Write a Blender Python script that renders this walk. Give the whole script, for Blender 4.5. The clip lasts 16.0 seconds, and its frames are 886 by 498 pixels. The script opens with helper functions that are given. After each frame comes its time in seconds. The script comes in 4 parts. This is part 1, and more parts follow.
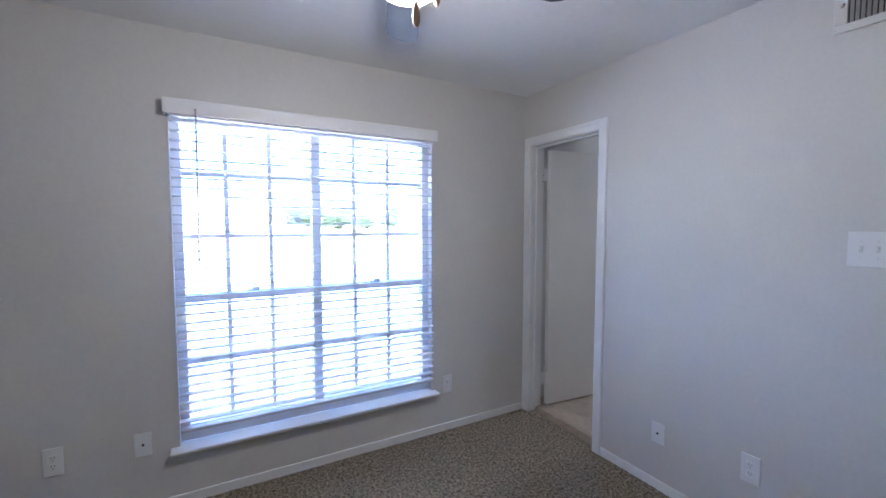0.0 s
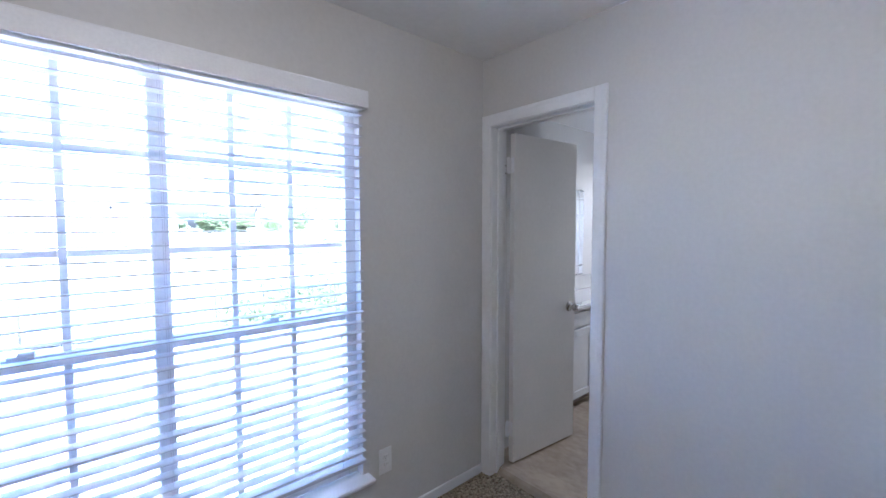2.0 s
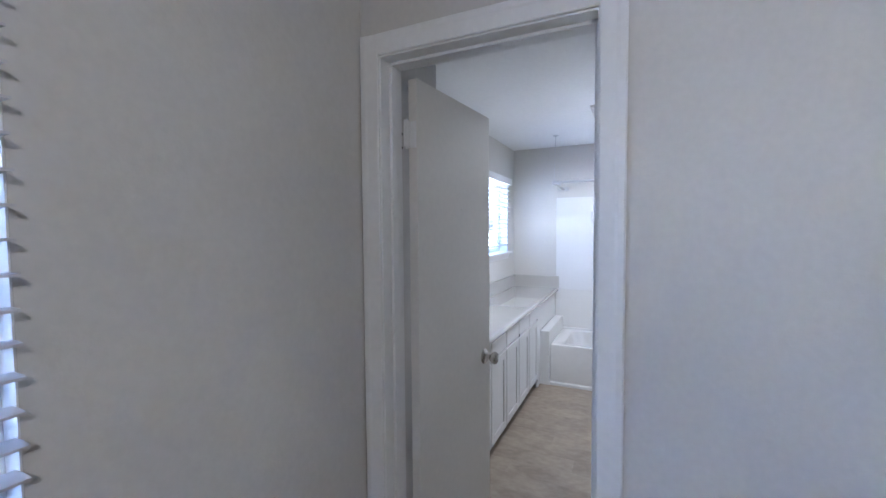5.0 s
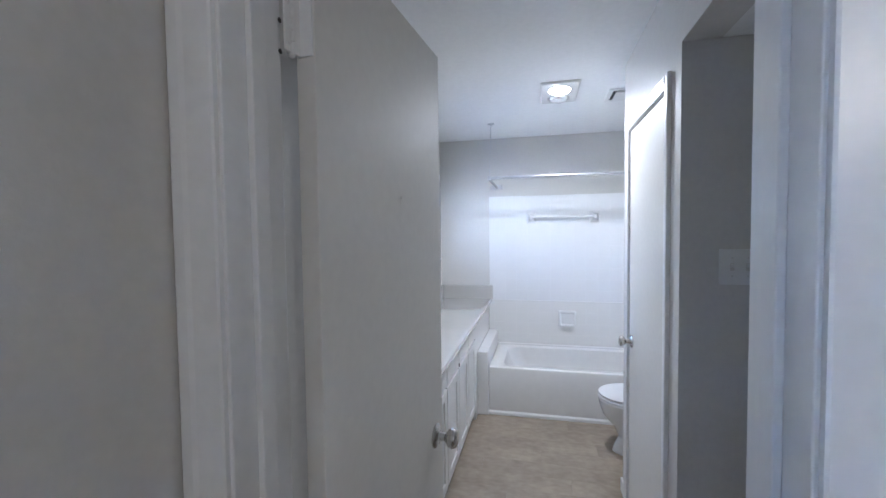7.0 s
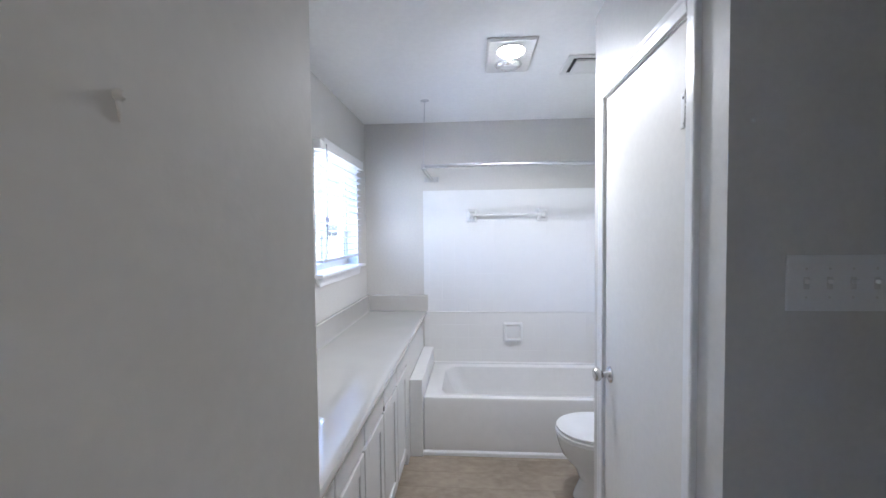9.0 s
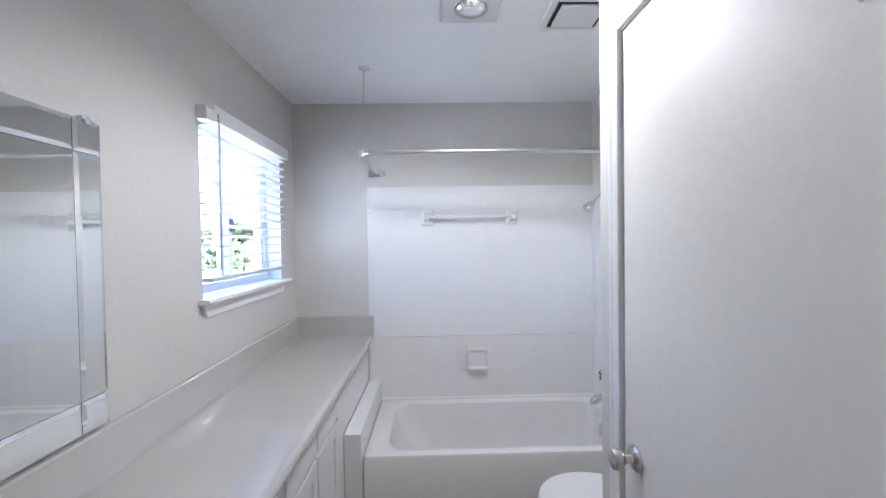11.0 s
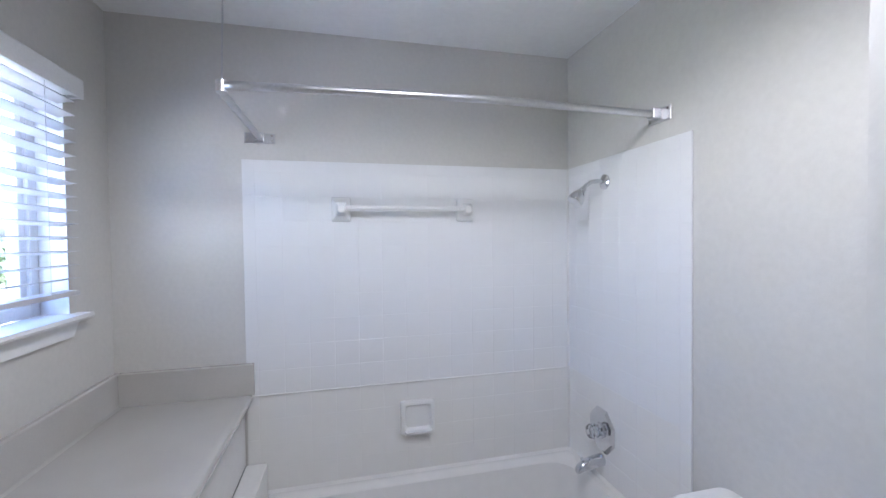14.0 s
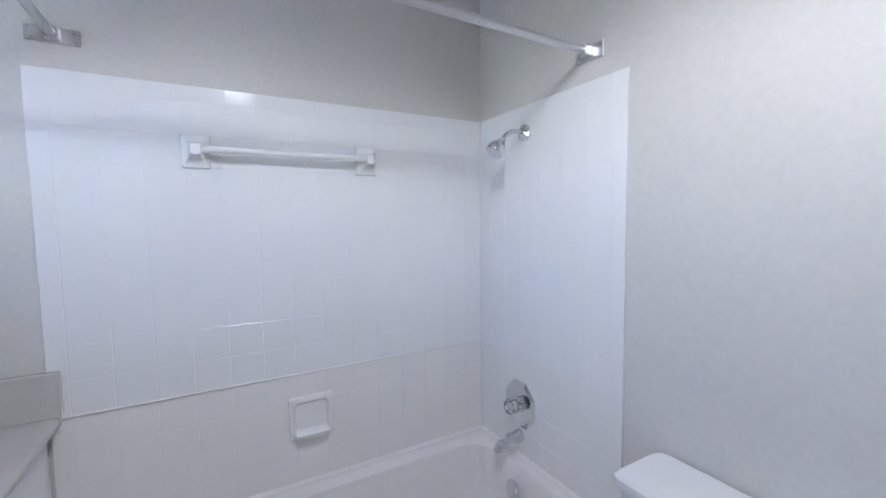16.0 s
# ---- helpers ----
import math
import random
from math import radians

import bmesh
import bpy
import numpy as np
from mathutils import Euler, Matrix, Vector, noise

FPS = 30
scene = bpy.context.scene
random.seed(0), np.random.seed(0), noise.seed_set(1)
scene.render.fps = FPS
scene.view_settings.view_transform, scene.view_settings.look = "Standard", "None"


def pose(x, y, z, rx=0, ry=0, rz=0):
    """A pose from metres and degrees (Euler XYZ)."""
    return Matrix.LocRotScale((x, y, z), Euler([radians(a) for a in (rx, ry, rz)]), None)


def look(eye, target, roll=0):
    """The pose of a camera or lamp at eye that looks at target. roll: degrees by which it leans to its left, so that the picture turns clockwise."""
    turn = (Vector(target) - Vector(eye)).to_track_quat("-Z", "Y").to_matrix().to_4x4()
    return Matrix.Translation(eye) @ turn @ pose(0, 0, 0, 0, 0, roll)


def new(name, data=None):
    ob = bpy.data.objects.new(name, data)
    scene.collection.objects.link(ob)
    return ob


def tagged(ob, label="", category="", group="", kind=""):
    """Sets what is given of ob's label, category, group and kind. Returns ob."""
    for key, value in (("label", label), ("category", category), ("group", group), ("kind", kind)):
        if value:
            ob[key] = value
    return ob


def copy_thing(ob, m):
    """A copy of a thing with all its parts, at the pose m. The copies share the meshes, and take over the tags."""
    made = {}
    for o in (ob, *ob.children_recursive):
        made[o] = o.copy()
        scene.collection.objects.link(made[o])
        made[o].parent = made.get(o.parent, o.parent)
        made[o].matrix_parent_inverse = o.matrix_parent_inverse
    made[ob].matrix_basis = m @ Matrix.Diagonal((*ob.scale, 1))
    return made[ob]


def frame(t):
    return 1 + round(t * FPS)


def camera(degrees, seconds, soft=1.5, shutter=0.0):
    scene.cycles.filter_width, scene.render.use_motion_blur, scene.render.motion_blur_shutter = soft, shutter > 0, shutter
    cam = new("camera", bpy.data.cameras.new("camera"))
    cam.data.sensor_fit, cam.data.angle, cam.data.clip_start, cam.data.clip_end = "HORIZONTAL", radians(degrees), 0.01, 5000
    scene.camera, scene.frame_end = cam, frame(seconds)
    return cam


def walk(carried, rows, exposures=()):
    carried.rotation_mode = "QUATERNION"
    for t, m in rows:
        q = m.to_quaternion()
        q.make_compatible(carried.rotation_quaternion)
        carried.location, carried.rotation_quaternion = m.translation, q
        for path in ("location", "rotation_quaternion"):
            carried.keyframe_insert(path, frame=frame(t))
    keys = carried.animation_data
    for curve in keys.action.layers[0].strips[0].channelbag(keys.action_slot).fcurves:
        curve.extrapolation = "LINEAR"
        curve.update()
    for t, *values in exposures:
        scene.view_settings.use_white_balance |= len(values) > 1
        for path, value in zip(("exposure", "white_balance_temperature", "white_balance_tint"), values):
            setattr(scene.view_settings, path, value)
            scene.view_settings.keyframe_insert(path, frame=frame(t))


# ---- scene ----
cam = camera(94.4, 16.0)
PATH = [
    (0, (0.487, 1.007, 1.472), (1.46, 2.75, 1.35), -0.0),
    (0.5, (0.571, 1.208, 1.477), (1.602, 2.918, 1.358), 0.0),
    (1, (0.642, 1.425, 1.475), (1.756, 3.083, 1.368), -0.1),
    (1.5, (0.719, 1.64, 1.476), (1.939, 3.221, 1.367), -0.2),
    (2, (0.832, 1.817, 1.488), (2.143, 3.323, 1.379), -0.1),
    (2.5, (0.923, 2.025, 1.486), (2.348, 3.425, 1.386), -0.1),
    (3, (1.026, 2.193, 1.489), (2.551, 3.484, 1.399), 0.0),
    (3.5, (1.168, 2.301, 1.5), (2.756, 3.512, 1.404), 0.4),
    (4, (1.281, 2.437, 1.513), (2.954, 3.529, 1.418), 0.1),
    (6.3, (1.932, 2.963, 1.533), (3.839, 3.558, 1.445), -0.5),
    (6.5, (2.0, 2.99, 1.531), (3.919, 3.547, 1.446), -0.5),
    (7, (2.165, 3.039, 1.53), (4.109, 3.498, 1.448), -0.7),
    (7.5, (2.336, 3.062, 1.528), (4.301, 3.427, 1.442), -1.1),
    (8, (2.487, 3.079, 1.525), (4.465, 3.362, 1.441), -1.0),
    (8.5, (2.653, 3.1, 1.518), (4.64, 3.31, 1.436), -0.7),
    (9, (2.799, 3.112, 1.515), (4.792, 3.257, 1.438), -0.6),
    (9.2, (2.859, 3.107, 1.508), (4.854, 3.226, 1.435), -0.5),
    (11.5, (3.6, 3.041, 1.508), (5.599, 2.985, 1.46), -0.9),
    (12, (3.765, 3.005, 1.529), (5.763, 2.947, 1.469), -0.6),
    (12.5, (3.923, 3.039, 1.526), (5.919, 2.93, 1.472), -0.6),
    (13, (4.069, 3.087, 1.516), (6.058, 2.88, 1.466), -0.6),
    (13.5, (4.211, 3.11, 1.513), (6.183, 2.778, 1.467), -0.6),
    (14, (4.335, 3.113, 1.519), (6.277, 2.64, 1.473), -0.7),
    (14.5, (4.442, 3.104, 1.509), (6.345, 2.492, 1.461), -0.7),
    (15, (4.538, 3.091, 1.492), (6.391, 2.341, 1.439), -0.7),
    (15.5, (4.605, 3.086, 1.459), (6.401, 2.209, 1.384), -0.8),
    (16, (4.649, 3.085, 1.426), (6.387, 2.107, 1.283), -0.8),
]
EXPOSURE = [(0.0, 5.12, 4520, 16.0), (4.0, 5.05, 4560, 15.0), (6.5, 4.98, 4580, 12.5), (9.0, 4.93, 4800, 13.5), (12.5, 4.48, 4900, 15.0), (16.0, 4.42, 4780, 15.0)]
walk(cam, [(t, look(eye, target, roll)) for t, eye, target, roll in PATH], EXPOSURE)

# ---------- light ----------
world = bpy.data.worlds.new("sky")
scene.world = world
world.use_nodes = True
wn = world.node_tree
sky = wn.nodes.new("ShaderNodeTexSky")
sky.sky_type = "NISHITA"
sky.sun_disc = False
sky.dust_density = 6.0
sky.sun_elevation = radians(48)
sky.sun_rotation = radians(200)
wn.links.new(sky.outputs[0], wn.nodes["Background"].inputs[0])
wn.nodes["Background"].inputs[1].default_value = 0.15
sun = new("sun", bpy.data.lights.new("sun", "SUN"))
sun.data.energy = 5.0
sun.data.angle = radians(0.5)
sun.data.color = (1.0, 0.95, 0.88)
sun.matrix_world = look((6, -25, 30), (0, 0, 0))


# ---------- materials ----------
def material(name, color, rough=0.5, metal=0.0, var=0.06, scale=3.0, fine=120.0, bump=0.0, bump_scale=200.0, second=None,
             coat=0.0, spec=0.5, stretch=None, rand=0.0, rough_var=0.08):
    """A surface with variation at two scales, fine relief and uneven gloss."""
    m = bpy.data.materials.new(name)
    m.use_nodes = True
    n, l = m.node_tree.nodes, m.node_tree.links
    b = n["Principled BSDF"]
    b.inputs["Metallic"].default_value = metal
    b.inputs["Coat Weight"].default_value = coat
    b.inputs["Specular IOR Level"].default_value = spec
    tc = n.new("ShaderNodeTexCoord")
    mp = n.new("ShaderNodeMapping")
    l.new(tc.outputs["Object"], mp.inputs[0])
    if stretch:
        mp.inputs["Scale"].default_value = stretch
    if rand:
        oi, off, add = n.new("ShaderNodeObjectInfo"), n.new("ShaderNodeMath"), n.new("ShaderNodeVectorMath")
        off.operation, off.inputs[1].default_value = "MULTIPLY", 41.0
        l.new(oi.outputs["Random"], off.inputs[0])
        l.new(mp.outputs[0], add.inputs[0])
        l.new(off.outputs[0], add.inputs[1])
        mp = add
    big, small = n.new("ShaderNodeTexNoise"), n.new("ShaderNodeTexNoise")
    big.inputs["Scale"].default_value, big.inputs["Detail"].default_value = scale, 5
    small.inputs["Scale"].default_value, small.inputs["Detail"].default_value = fine, 3
    l.new(mp.outputs[0], big.inputs[0])
    l.new(mp.outputs[0], small.inputs[0])
    mixn = n.new("ShaderNodeMix")
    mixn.inputs[0].default_value = 0.45
    l.new(big.outputs[0], mixn.inputs[2])
    l.new(small.outputs[0], mixn.inputs[3])
    ramp = n.new("ShaderNodeValToRGB")
    dark = second or tuple(c * (1 - 2 * var) for c in color)
    light = color if second else tuple(min(1, c * (1 + var)) for c in color)
    ramp.color_ramp.elements[0].color, ramp.color_ramp.elements[0].position = (*dark, 1), 0.36
    ramp.color_ramp.elements[1].color, ramp.color_ramp.elements[1].position = (*light, 1), 0.64
    l.new(mixn.outputs[0], ramp.inputs[0])
    out = ramp.outputs[0]
    if rand:
        oi, hs, mr = n.new("ShaderNodeObjectInfo"), n.new("ShaderNodeHueSaturation"), n.new("ShaderNodeMapRange")
        mr.inputs[3].default_value, mr.inputs[4].default_value = 1 - rand, 1 + rand
        l.new(oi.outputs["Random"], mr.inputs[0])
        l.new(mr.outputs[0], hs.inputs["Value"])
        l.new(out, hs.inputs["Color"])
        out = hs.outputs[0]
    l.new(out, b.inputs["Base Color"])
    rr = n.new("ShaderNodeMapRange")
    rr.inputs[3].default_value, rr.inputs[4].default_value = max(0.02, rough - rough_var), min(1, rough + rough_var)
    l.new(big.outputs[0], rr.inputs[0])
    l.new(rr.outputs[0], b.inputs["Roughness"])
    if bump:
        bn, bt = n.new("ShaderNodeBump"), n.new("ShaderNodeTexNoise")
        bt.inputs["Scale"].default_value, bt.inputs["Detail"].default_value = bump_scale, 4
        l.new(mp.outputs[0], bt.inputs[0])
        bn.inputs["Strength"].default_value, bn.inputs["Distance"].default_value = bump, 0.003
        l.new(bt.outputs[0], bn.inputs["Height"])
        l.new(bn.outputs[0], b.inputs["Normal"])
    return m


def glow(name, color, strength):
    m = bpy.data.materials.new(name)
    m.use_nodes = True
    b = m.node_tree.nodes["Principled BSDF"]
    b.inputs["Base Color"].default_value = (*color, 1)
    b.inputs["Emission Color"].default_value = (*color, 1)
    b.inputs["Emission Strength"].default_value = strength
    return m


def glass(name, color=(1, 1, 1), rough=0.0, ior=1.45):
    m = bpy.data.materials.new(name)
    m.use_nodes = True
    b = m.node_tree.nodes["Principled BSDF"]
    b.inputs["Base Color"].default_value = (*color, 1)
    b.inputs["Transmission Weight"].default_value = 1
    b.inputs["Roughness"].default_value = rough
    b.inputs["IOR"].default_value = ior
    return m


WALL = material("greige_wall_paint", (0.635, 0.62, 0.585), 0.55, var=0.025, scale=1.2, fine=60, bump=0.13, bump_scale=130)
CEIL = material("white_ceiling_paint", (0.87, 0.87, 0.86), 0.8, var=0.02, scale=1.5, fine=40, bump=0.18, bump_scale=90)
TRIM = material("white_trim_paint", (0.82, 0.82, 0.81), 0.32, var=0.02, scale=2, fine=50, bump=0.08, bump_scale=70)
DOORP = material("white_door_paint", (0.78, 0.76, 0.71), 0.55, var=0.02, scale=2, fine=40, bump=0.10, bump_scale=80)
CARPET = material("beige_brown_carpet", (0.42, 0.36, 0.26), 0.97, second=(0.05, 0.043, 0.03), scale=62, fine=200, bump=0.9, bump_scale=420, spec=0.1)
VINYL = material("taupe_vinyl_plank", (0.41, 0.345, 0.262), 0.42, second=(0.27, 0.225, 0.168), scale=2.6, fine=14, bump=0.06, bump_scale=130, stretch=(2.2, 1.3, 1.0), rand=0.03)
JOINT = material("dark_floor_joint", (0.22, 0.17, 0.13), 0.8)
BLIND = material("white_faux_wood_blind", (0.58, 0.575, 0.585), 0.42, var=0.02, scale=4, fine=60)
BLIND_THIN = material("thin_white_vinyl_blind", (0.68, 0.68, 0.68), 0.42, var=0.02, scale=4, fine=60)
bn = BLIND_THIN.node_tree
thru, blend = bn.nodes.new("ShaderNodeBsdfTranslucent"), bn.nodes.new("ShaderNodeMixShader")
thru.inputs[0].default_value, blend.inputs[0].default_value = (0.75, 0.75, 0.76, 1), 0.3
bn.links.new(bn.nodes["Principled BSDF"].outputs[0], blend.inputs[1])
bn.links.new(thru.outputs[0], blend.inputs[2])
bn.links.new(blend.outputs[0], bn.nodes["Material Output"].inputs[0])
VINYLW = material("white_vinyl_window_frame", (0.83, 0.83, 0.83), 0.4, var=0.03)
COUNTER = material("pale_beige_laminate", (0.53, 0.515, 0.485), 0.07, var=0.03, scale=4, fine=300, rough_var=0.015, spec=0.6, coat=0.9)
COUNTER.node_tree.nodes["Principled BSDF"].inputs["Coat IOR"].default_value = 1.75
CABINET = material("white_cabinet_paint", (0.76, 0.755, 0.74), 0.33, var=0.02, scale=2, fine=40, bump=0.05)
KICK = material("dark_toe_kick", (0.30, 0.28, 0.26), 0.6)
TILE = material("white_glazed_tile", (0.81, 0.81, 0.81), 0.13, var=0.006, scale=3, fine=30, bump=0.02, bump_scale=25, rand=0.004, rough_var=0.04)
TILE_LOW = material("warm_white_reglazed_tile", (0.81, 0.80, 0.775), 0.22, var=0.006, scale=3, fine=30, bump=0.02, bump_scale=25, rand=0.004, rough_var=0.04)
GROUT = material("white_grout", (0.80, 0.80, 0.80), 0.35, var=0.01)
TUB = material("white_tub_enamel", (0.80, 0.79, 0.77), 0.14, var=0.015, scale=2, fine=20, rough_var=0.05)
CHINA = material("white_vitreous_china", (0.80, 0.80, 0.79), 0.08, var=0.01, rough_var=0.03)
CHROME = material("polished_chrome", (0.72, 0.73, 0.75), 0.07, 1.0, var=0.03, scale=8, rough_var=0.05)
NICKEL = material("satin_nickel", (0.62, 0.60, 0.57), 0.26, 1.0, var=0.05, scale=12)
RODM = material("brushed_aluminium", (0.62, 0.62, 0.63), 0.32, 1.0, var=0.05, scale=10)
MIRROR = material("silvered_mirror", (0.90, 0.92, 0.91), 0.02, 1.0, var=0.004, rough_var=0.0)
MIRROR_EDGE = material("dark_mirror_edge", (0.10, 0.13, 0.12), 0.2, 0.6)
PLATE = material("white_plastic_plate", (0.78, 0.78, 0.77), 0.3, var=0.015)
SLOT = material("dark_slot", (0.03, 0.03, 0.03), 0.6)
LATCH = material("slate_grey_plastic", (0.11, 0.12, 0.15), 0.5)
VENTW = material("cream_vent_enamel", (0.66, 0.65, 0.62), 0.4, var=0.04)
WAND = material("grey_clear_wand", (0.36, 0.36, 0.37), 0.5)
FANBLADE = material("dark_walnut_fan_blade", (0.022, 0.018, 0.018), 0.42, second=(0.016, 0.013, 0.012), stretch=(1, 12, 1), scale=4, fine=30)
BRONZE = material("bronze_fan_metal", (0.10, 0.08, 0.065), 0.35, 0.8)
FOB = material("light_wood_fob", (0.50, 0.33, 0.17), 0.45)
OPAL = glow("lit_opal_glass", (1.0, 0.80, 0.55), 0.045)
BULB = glow("lit_heat_lamp_bulb", (1.0, 0.88, 0.72), 2.5)
REFLECT = material("silvered_bulb_reflector", (0.85, 0.84, 0.82), 0.12, 0.9)
# Clear panes given grey so the outdoors looks dimmer; room daylight passes unshadowed.
PANE = glass("view_dimming_window_glass", (0.46, 0.46, 0.463), 0.0, 1.05)
PANE_LIGHT = glass("slightly_dimming_window_glass", (0.84, 0.84, 0.84), 0.0, 1.05)
SCREEN = bpy.data.materials.new("fine_insect_mesh")
SCREEN.use_nodes = True
sn = SCREEN.node_tree
clear, thread, weave = sn.nodes.new("ShaderNodeBsdfTransparent"), sn.nodes.new("ShaderNodeBsdfTranslucent"), sn.nodes.new("ShaderNodeMixShader")
thread.inputs[0].default_value, weave.inputs[0].default_value = (0.8, 0.8, 0.82, 1), 0.5
sn.links.new(clear.outputs[0], weave.inputs[1])
sn.links.new(thread.outputs[0], weave.inputs[2])
sn.links.new(weave.outputs[0], sn.nodes["Material Output"].inputs[0])
CRYSTAL = glass("clear_acrylic_knob", (0.95, 0.97, 1.0), 0.05, 1.45)
ASPHALT = material("pale_worn_concrete", (0.40, 0.39, 0.375), 0.9, var=0.08, scale=0.15, fine=2)
GRASS = material("dry_grass_field", (0.24, 0.22, 0.13), 0.95, second=(0.15, 0.155, 0.085), scale=0.06, fine=1.5)
STUCCO = material("cream_stucco", (0.36, 0.34, 0.31), 0.85, var=0.06, scale=0.5, fine=6)
ROOF = material("grey_shingle_roof", (0.20, 0.19, 0.19), 0.9, var=0.1, scale=1, fine=12)
DARKGLASS = material("dark_far_window", (0.16, 0.17, 0.19), 0.2)
LEAF = material("green_leaf", (0.115, 0.14, 0.06), 0.6, second=(0.085, 0.11, 0.045), scale=2, fine=9)
ln = LEAF.node_tree
lit, both = ln.nodes.new("ShaderNodeBsdfTranslucent"), ln.nodes.new("ShaderNodeMixShader")
lit.inputs[0].default_value, both.inputs[0].default_value = (0.17, 0.195, 0.11, 1), 0.45
ln.links.new(ln.nodes["Principled BSDF"].outputs[0], both.inputs[1])
ln.links.new(lit.outputs[0], both.inputs[2])
ln.links.new(both.outputs[0], ln.nodes["Material Output"].inputs[0])
BARK = material("brown_bark", (0.13, 0.10, 0.075), 0.9, var=0.15, scale=3, fine=30)
IRON = material("black_iron_fence", (0.025, 0.025, 0.028), 0.5)
TYRE = material("black_rubber", (0.02, 0.02, 0.02), 0.8)
CARGREY = material("grey_car_paint", (0.12, 0.13, 0.15), 0.25, 0.4)
CARWHITE = material("white_car_paint", (0.55, 0.55, 0.55), 0.25)
CARRED = material("red_car_paint", (0.26, 0.09, 0.075), 0.25)


# ---------- building helpers ----------
BASE = {}


def thing(name, at, label, category, group="", kind=""):
    """An empty at the base of a thing, to carry its parts."""
    ob = new(name)
    ob.empty_display_size = 0.05
    ob.location = at
    BASE[ob] = Vector(at)
    return tagged(ob, label, category, group, kind)


def part(name, bm, mat, parent=None, label="", smooth=False, at=None):
    """Links a bmesh, written in world metres, as one mesh object under a thing or a part."""
    origin = BASE[parent] if parent else Vector(at or (0, 0, 0))
    bmesh.ops.recalc_face_normals(bm, faces=bm.faces)
    bmesh.ops.translate(bm, verts=bm.verts, vec=-origin)
    me = bpy.data.meshes.new(name)
    bm.to_mesh(me)
    bm.free()
    me.materials.append(mat)
    if smooth:
        me.polygons.foreach_set("use_smooth", [True] * len(me.polygons))
        me.set_sharp_from_angle(angle=radians(38))
    ob = new(name, me)
    BASE[ob] = origin
    if parent:
        ob.parent = parent
    else:
        ob.location = origin
    if label:
        ob["label"] = label
    return ob


def block(x0, y0, z0, x1, y1, z1, bevel=0.0, seg=2, bm=None):
    """A box between two corners, with rounded edges."""
    tmp = bmesh.new()
    bmesh.ops.create_cube(tmp, size=1)
    for v in tmp.verts:
        v.co = Vector(((x0 + x1) / 2 + v.co.x * (x1 - x0), (y0 + y1) / 2 + v.co.y * (y1 - y0), (z0 + z1) / 2 + v.co.z * (z1 - z0)))
    if bevel:
        bmesh.ops.bevel(tmp, geom=tmp.edges[:], offset=bevel, segments=seg, affect="EDGES", profile=0.5)
    if bm is None:
        return tmp
    me = bpy.data.meshes.new("tmp")
    tmp.to_mesh(me)
    tmp.free()
    bm.from_mesh(me)
    bpy.data.meshes.remove(me)
    return bm


def boxes(rows, bevel=0.0, seg=1):
    bm = bmesh.new()
    for r in rows:
        block(*r, bevel=bevel, seg=seg, bm=bm)
    return bm


def tube(points, radius, sides=12, bm=None, caps=True):
    """A round bar along a line of points; radius may be one number or one for each point."""
    bm = bm or bmesh.new()
    pts = [Vector(p) for p in points]
    radii = radius if isinstance(radius, (list, tuple)) else [radius] * len(pts)
    rings = []
    for i, p in enumerate(pts):
        d = (pts[min(i + 1, len(pts) - 1)] - pts[max(i - 1, 0)]).normalized()
        q = d.to_track_quat("Z", "Y")
        rings.append([bm.verts.new(p + q @ Vector((math.cos(a) * radii[i], math.sin(a) * radii[i], 0)))
                      for a in [2 * math.pi * k / sides for k in range(sides)]])
    for a, b in zip(rings, rings[1:]):
        for k in range(sides):
            bm.faces.new((a[k], a[(k + 1) % sides], b[(k + 1) % sides], b[k]))
    if caps:
        bm.faces.new(rings[0][::-1])
        bm.faces.new(rings[-1])
    return bm


def lathe(at, axis, profile, sides=20):
    """A turned shape: (distance along the axis, radius) rows from a foot."""
    d = Vector(axis).normalized()
    return tube_profile(Vector(at), d, profile, sides)


def tube_profile(at, d, profile, sides):
    bm = bmesh.new()
    q = d.to_track_quat("Z", "Y")
    rings = []
    for h, r in profile:
        rings.append([bm.verts.new(at + q @ Vector((math.cos(2 * math.pi * k / sides) * r, math.sin(2 * math.pi * k / sides) * r, h))) for k in range(sides)])
    for a, b in zip(rings, rings[1:]):
        for k in range(sides):
            bm.faces.new((a[k], a[(k + 1) % sides], b[(k + 1) % sides], b[k]))
    bm.faces.new(rings[0][::-1])
    bm.faces.new(rings[-1])
    return bm


def loft(rings, cap_first=True, cap_last=True):
    bm = bmesh.new()
    made = [[bm.verts.new(p) for p in ring] for ring in rings]
    n = len(rings[0])
    for a, b in zip(made, made[1:]):
        for k in range(n):
            bm.faces.new((a[k], a[(k + 1) % n], b[(k + 1) % n], b[k]))
    if cap_first:
        bm.faces.new(made[0][::-1])
    if cap_last:
        bm.faces.new(made[-1])
    return bm


def round_rect(x0, y0, x1, y1, z, r, n=6):
    pts = []
    for cx, cy, a0 in ((x1 - r, y1 - r, 0), (x0 + r, y1 - r, 90), (x0 + r, y0 + r, 180), (x1 - r, y0 + r, 270)):
        for k in range(n + 1):
            a = radians(a0 + 90 * k / n)
            pts.append((cx + r * math.cos(a), cy + r * math.sin(a), z))
    return pts


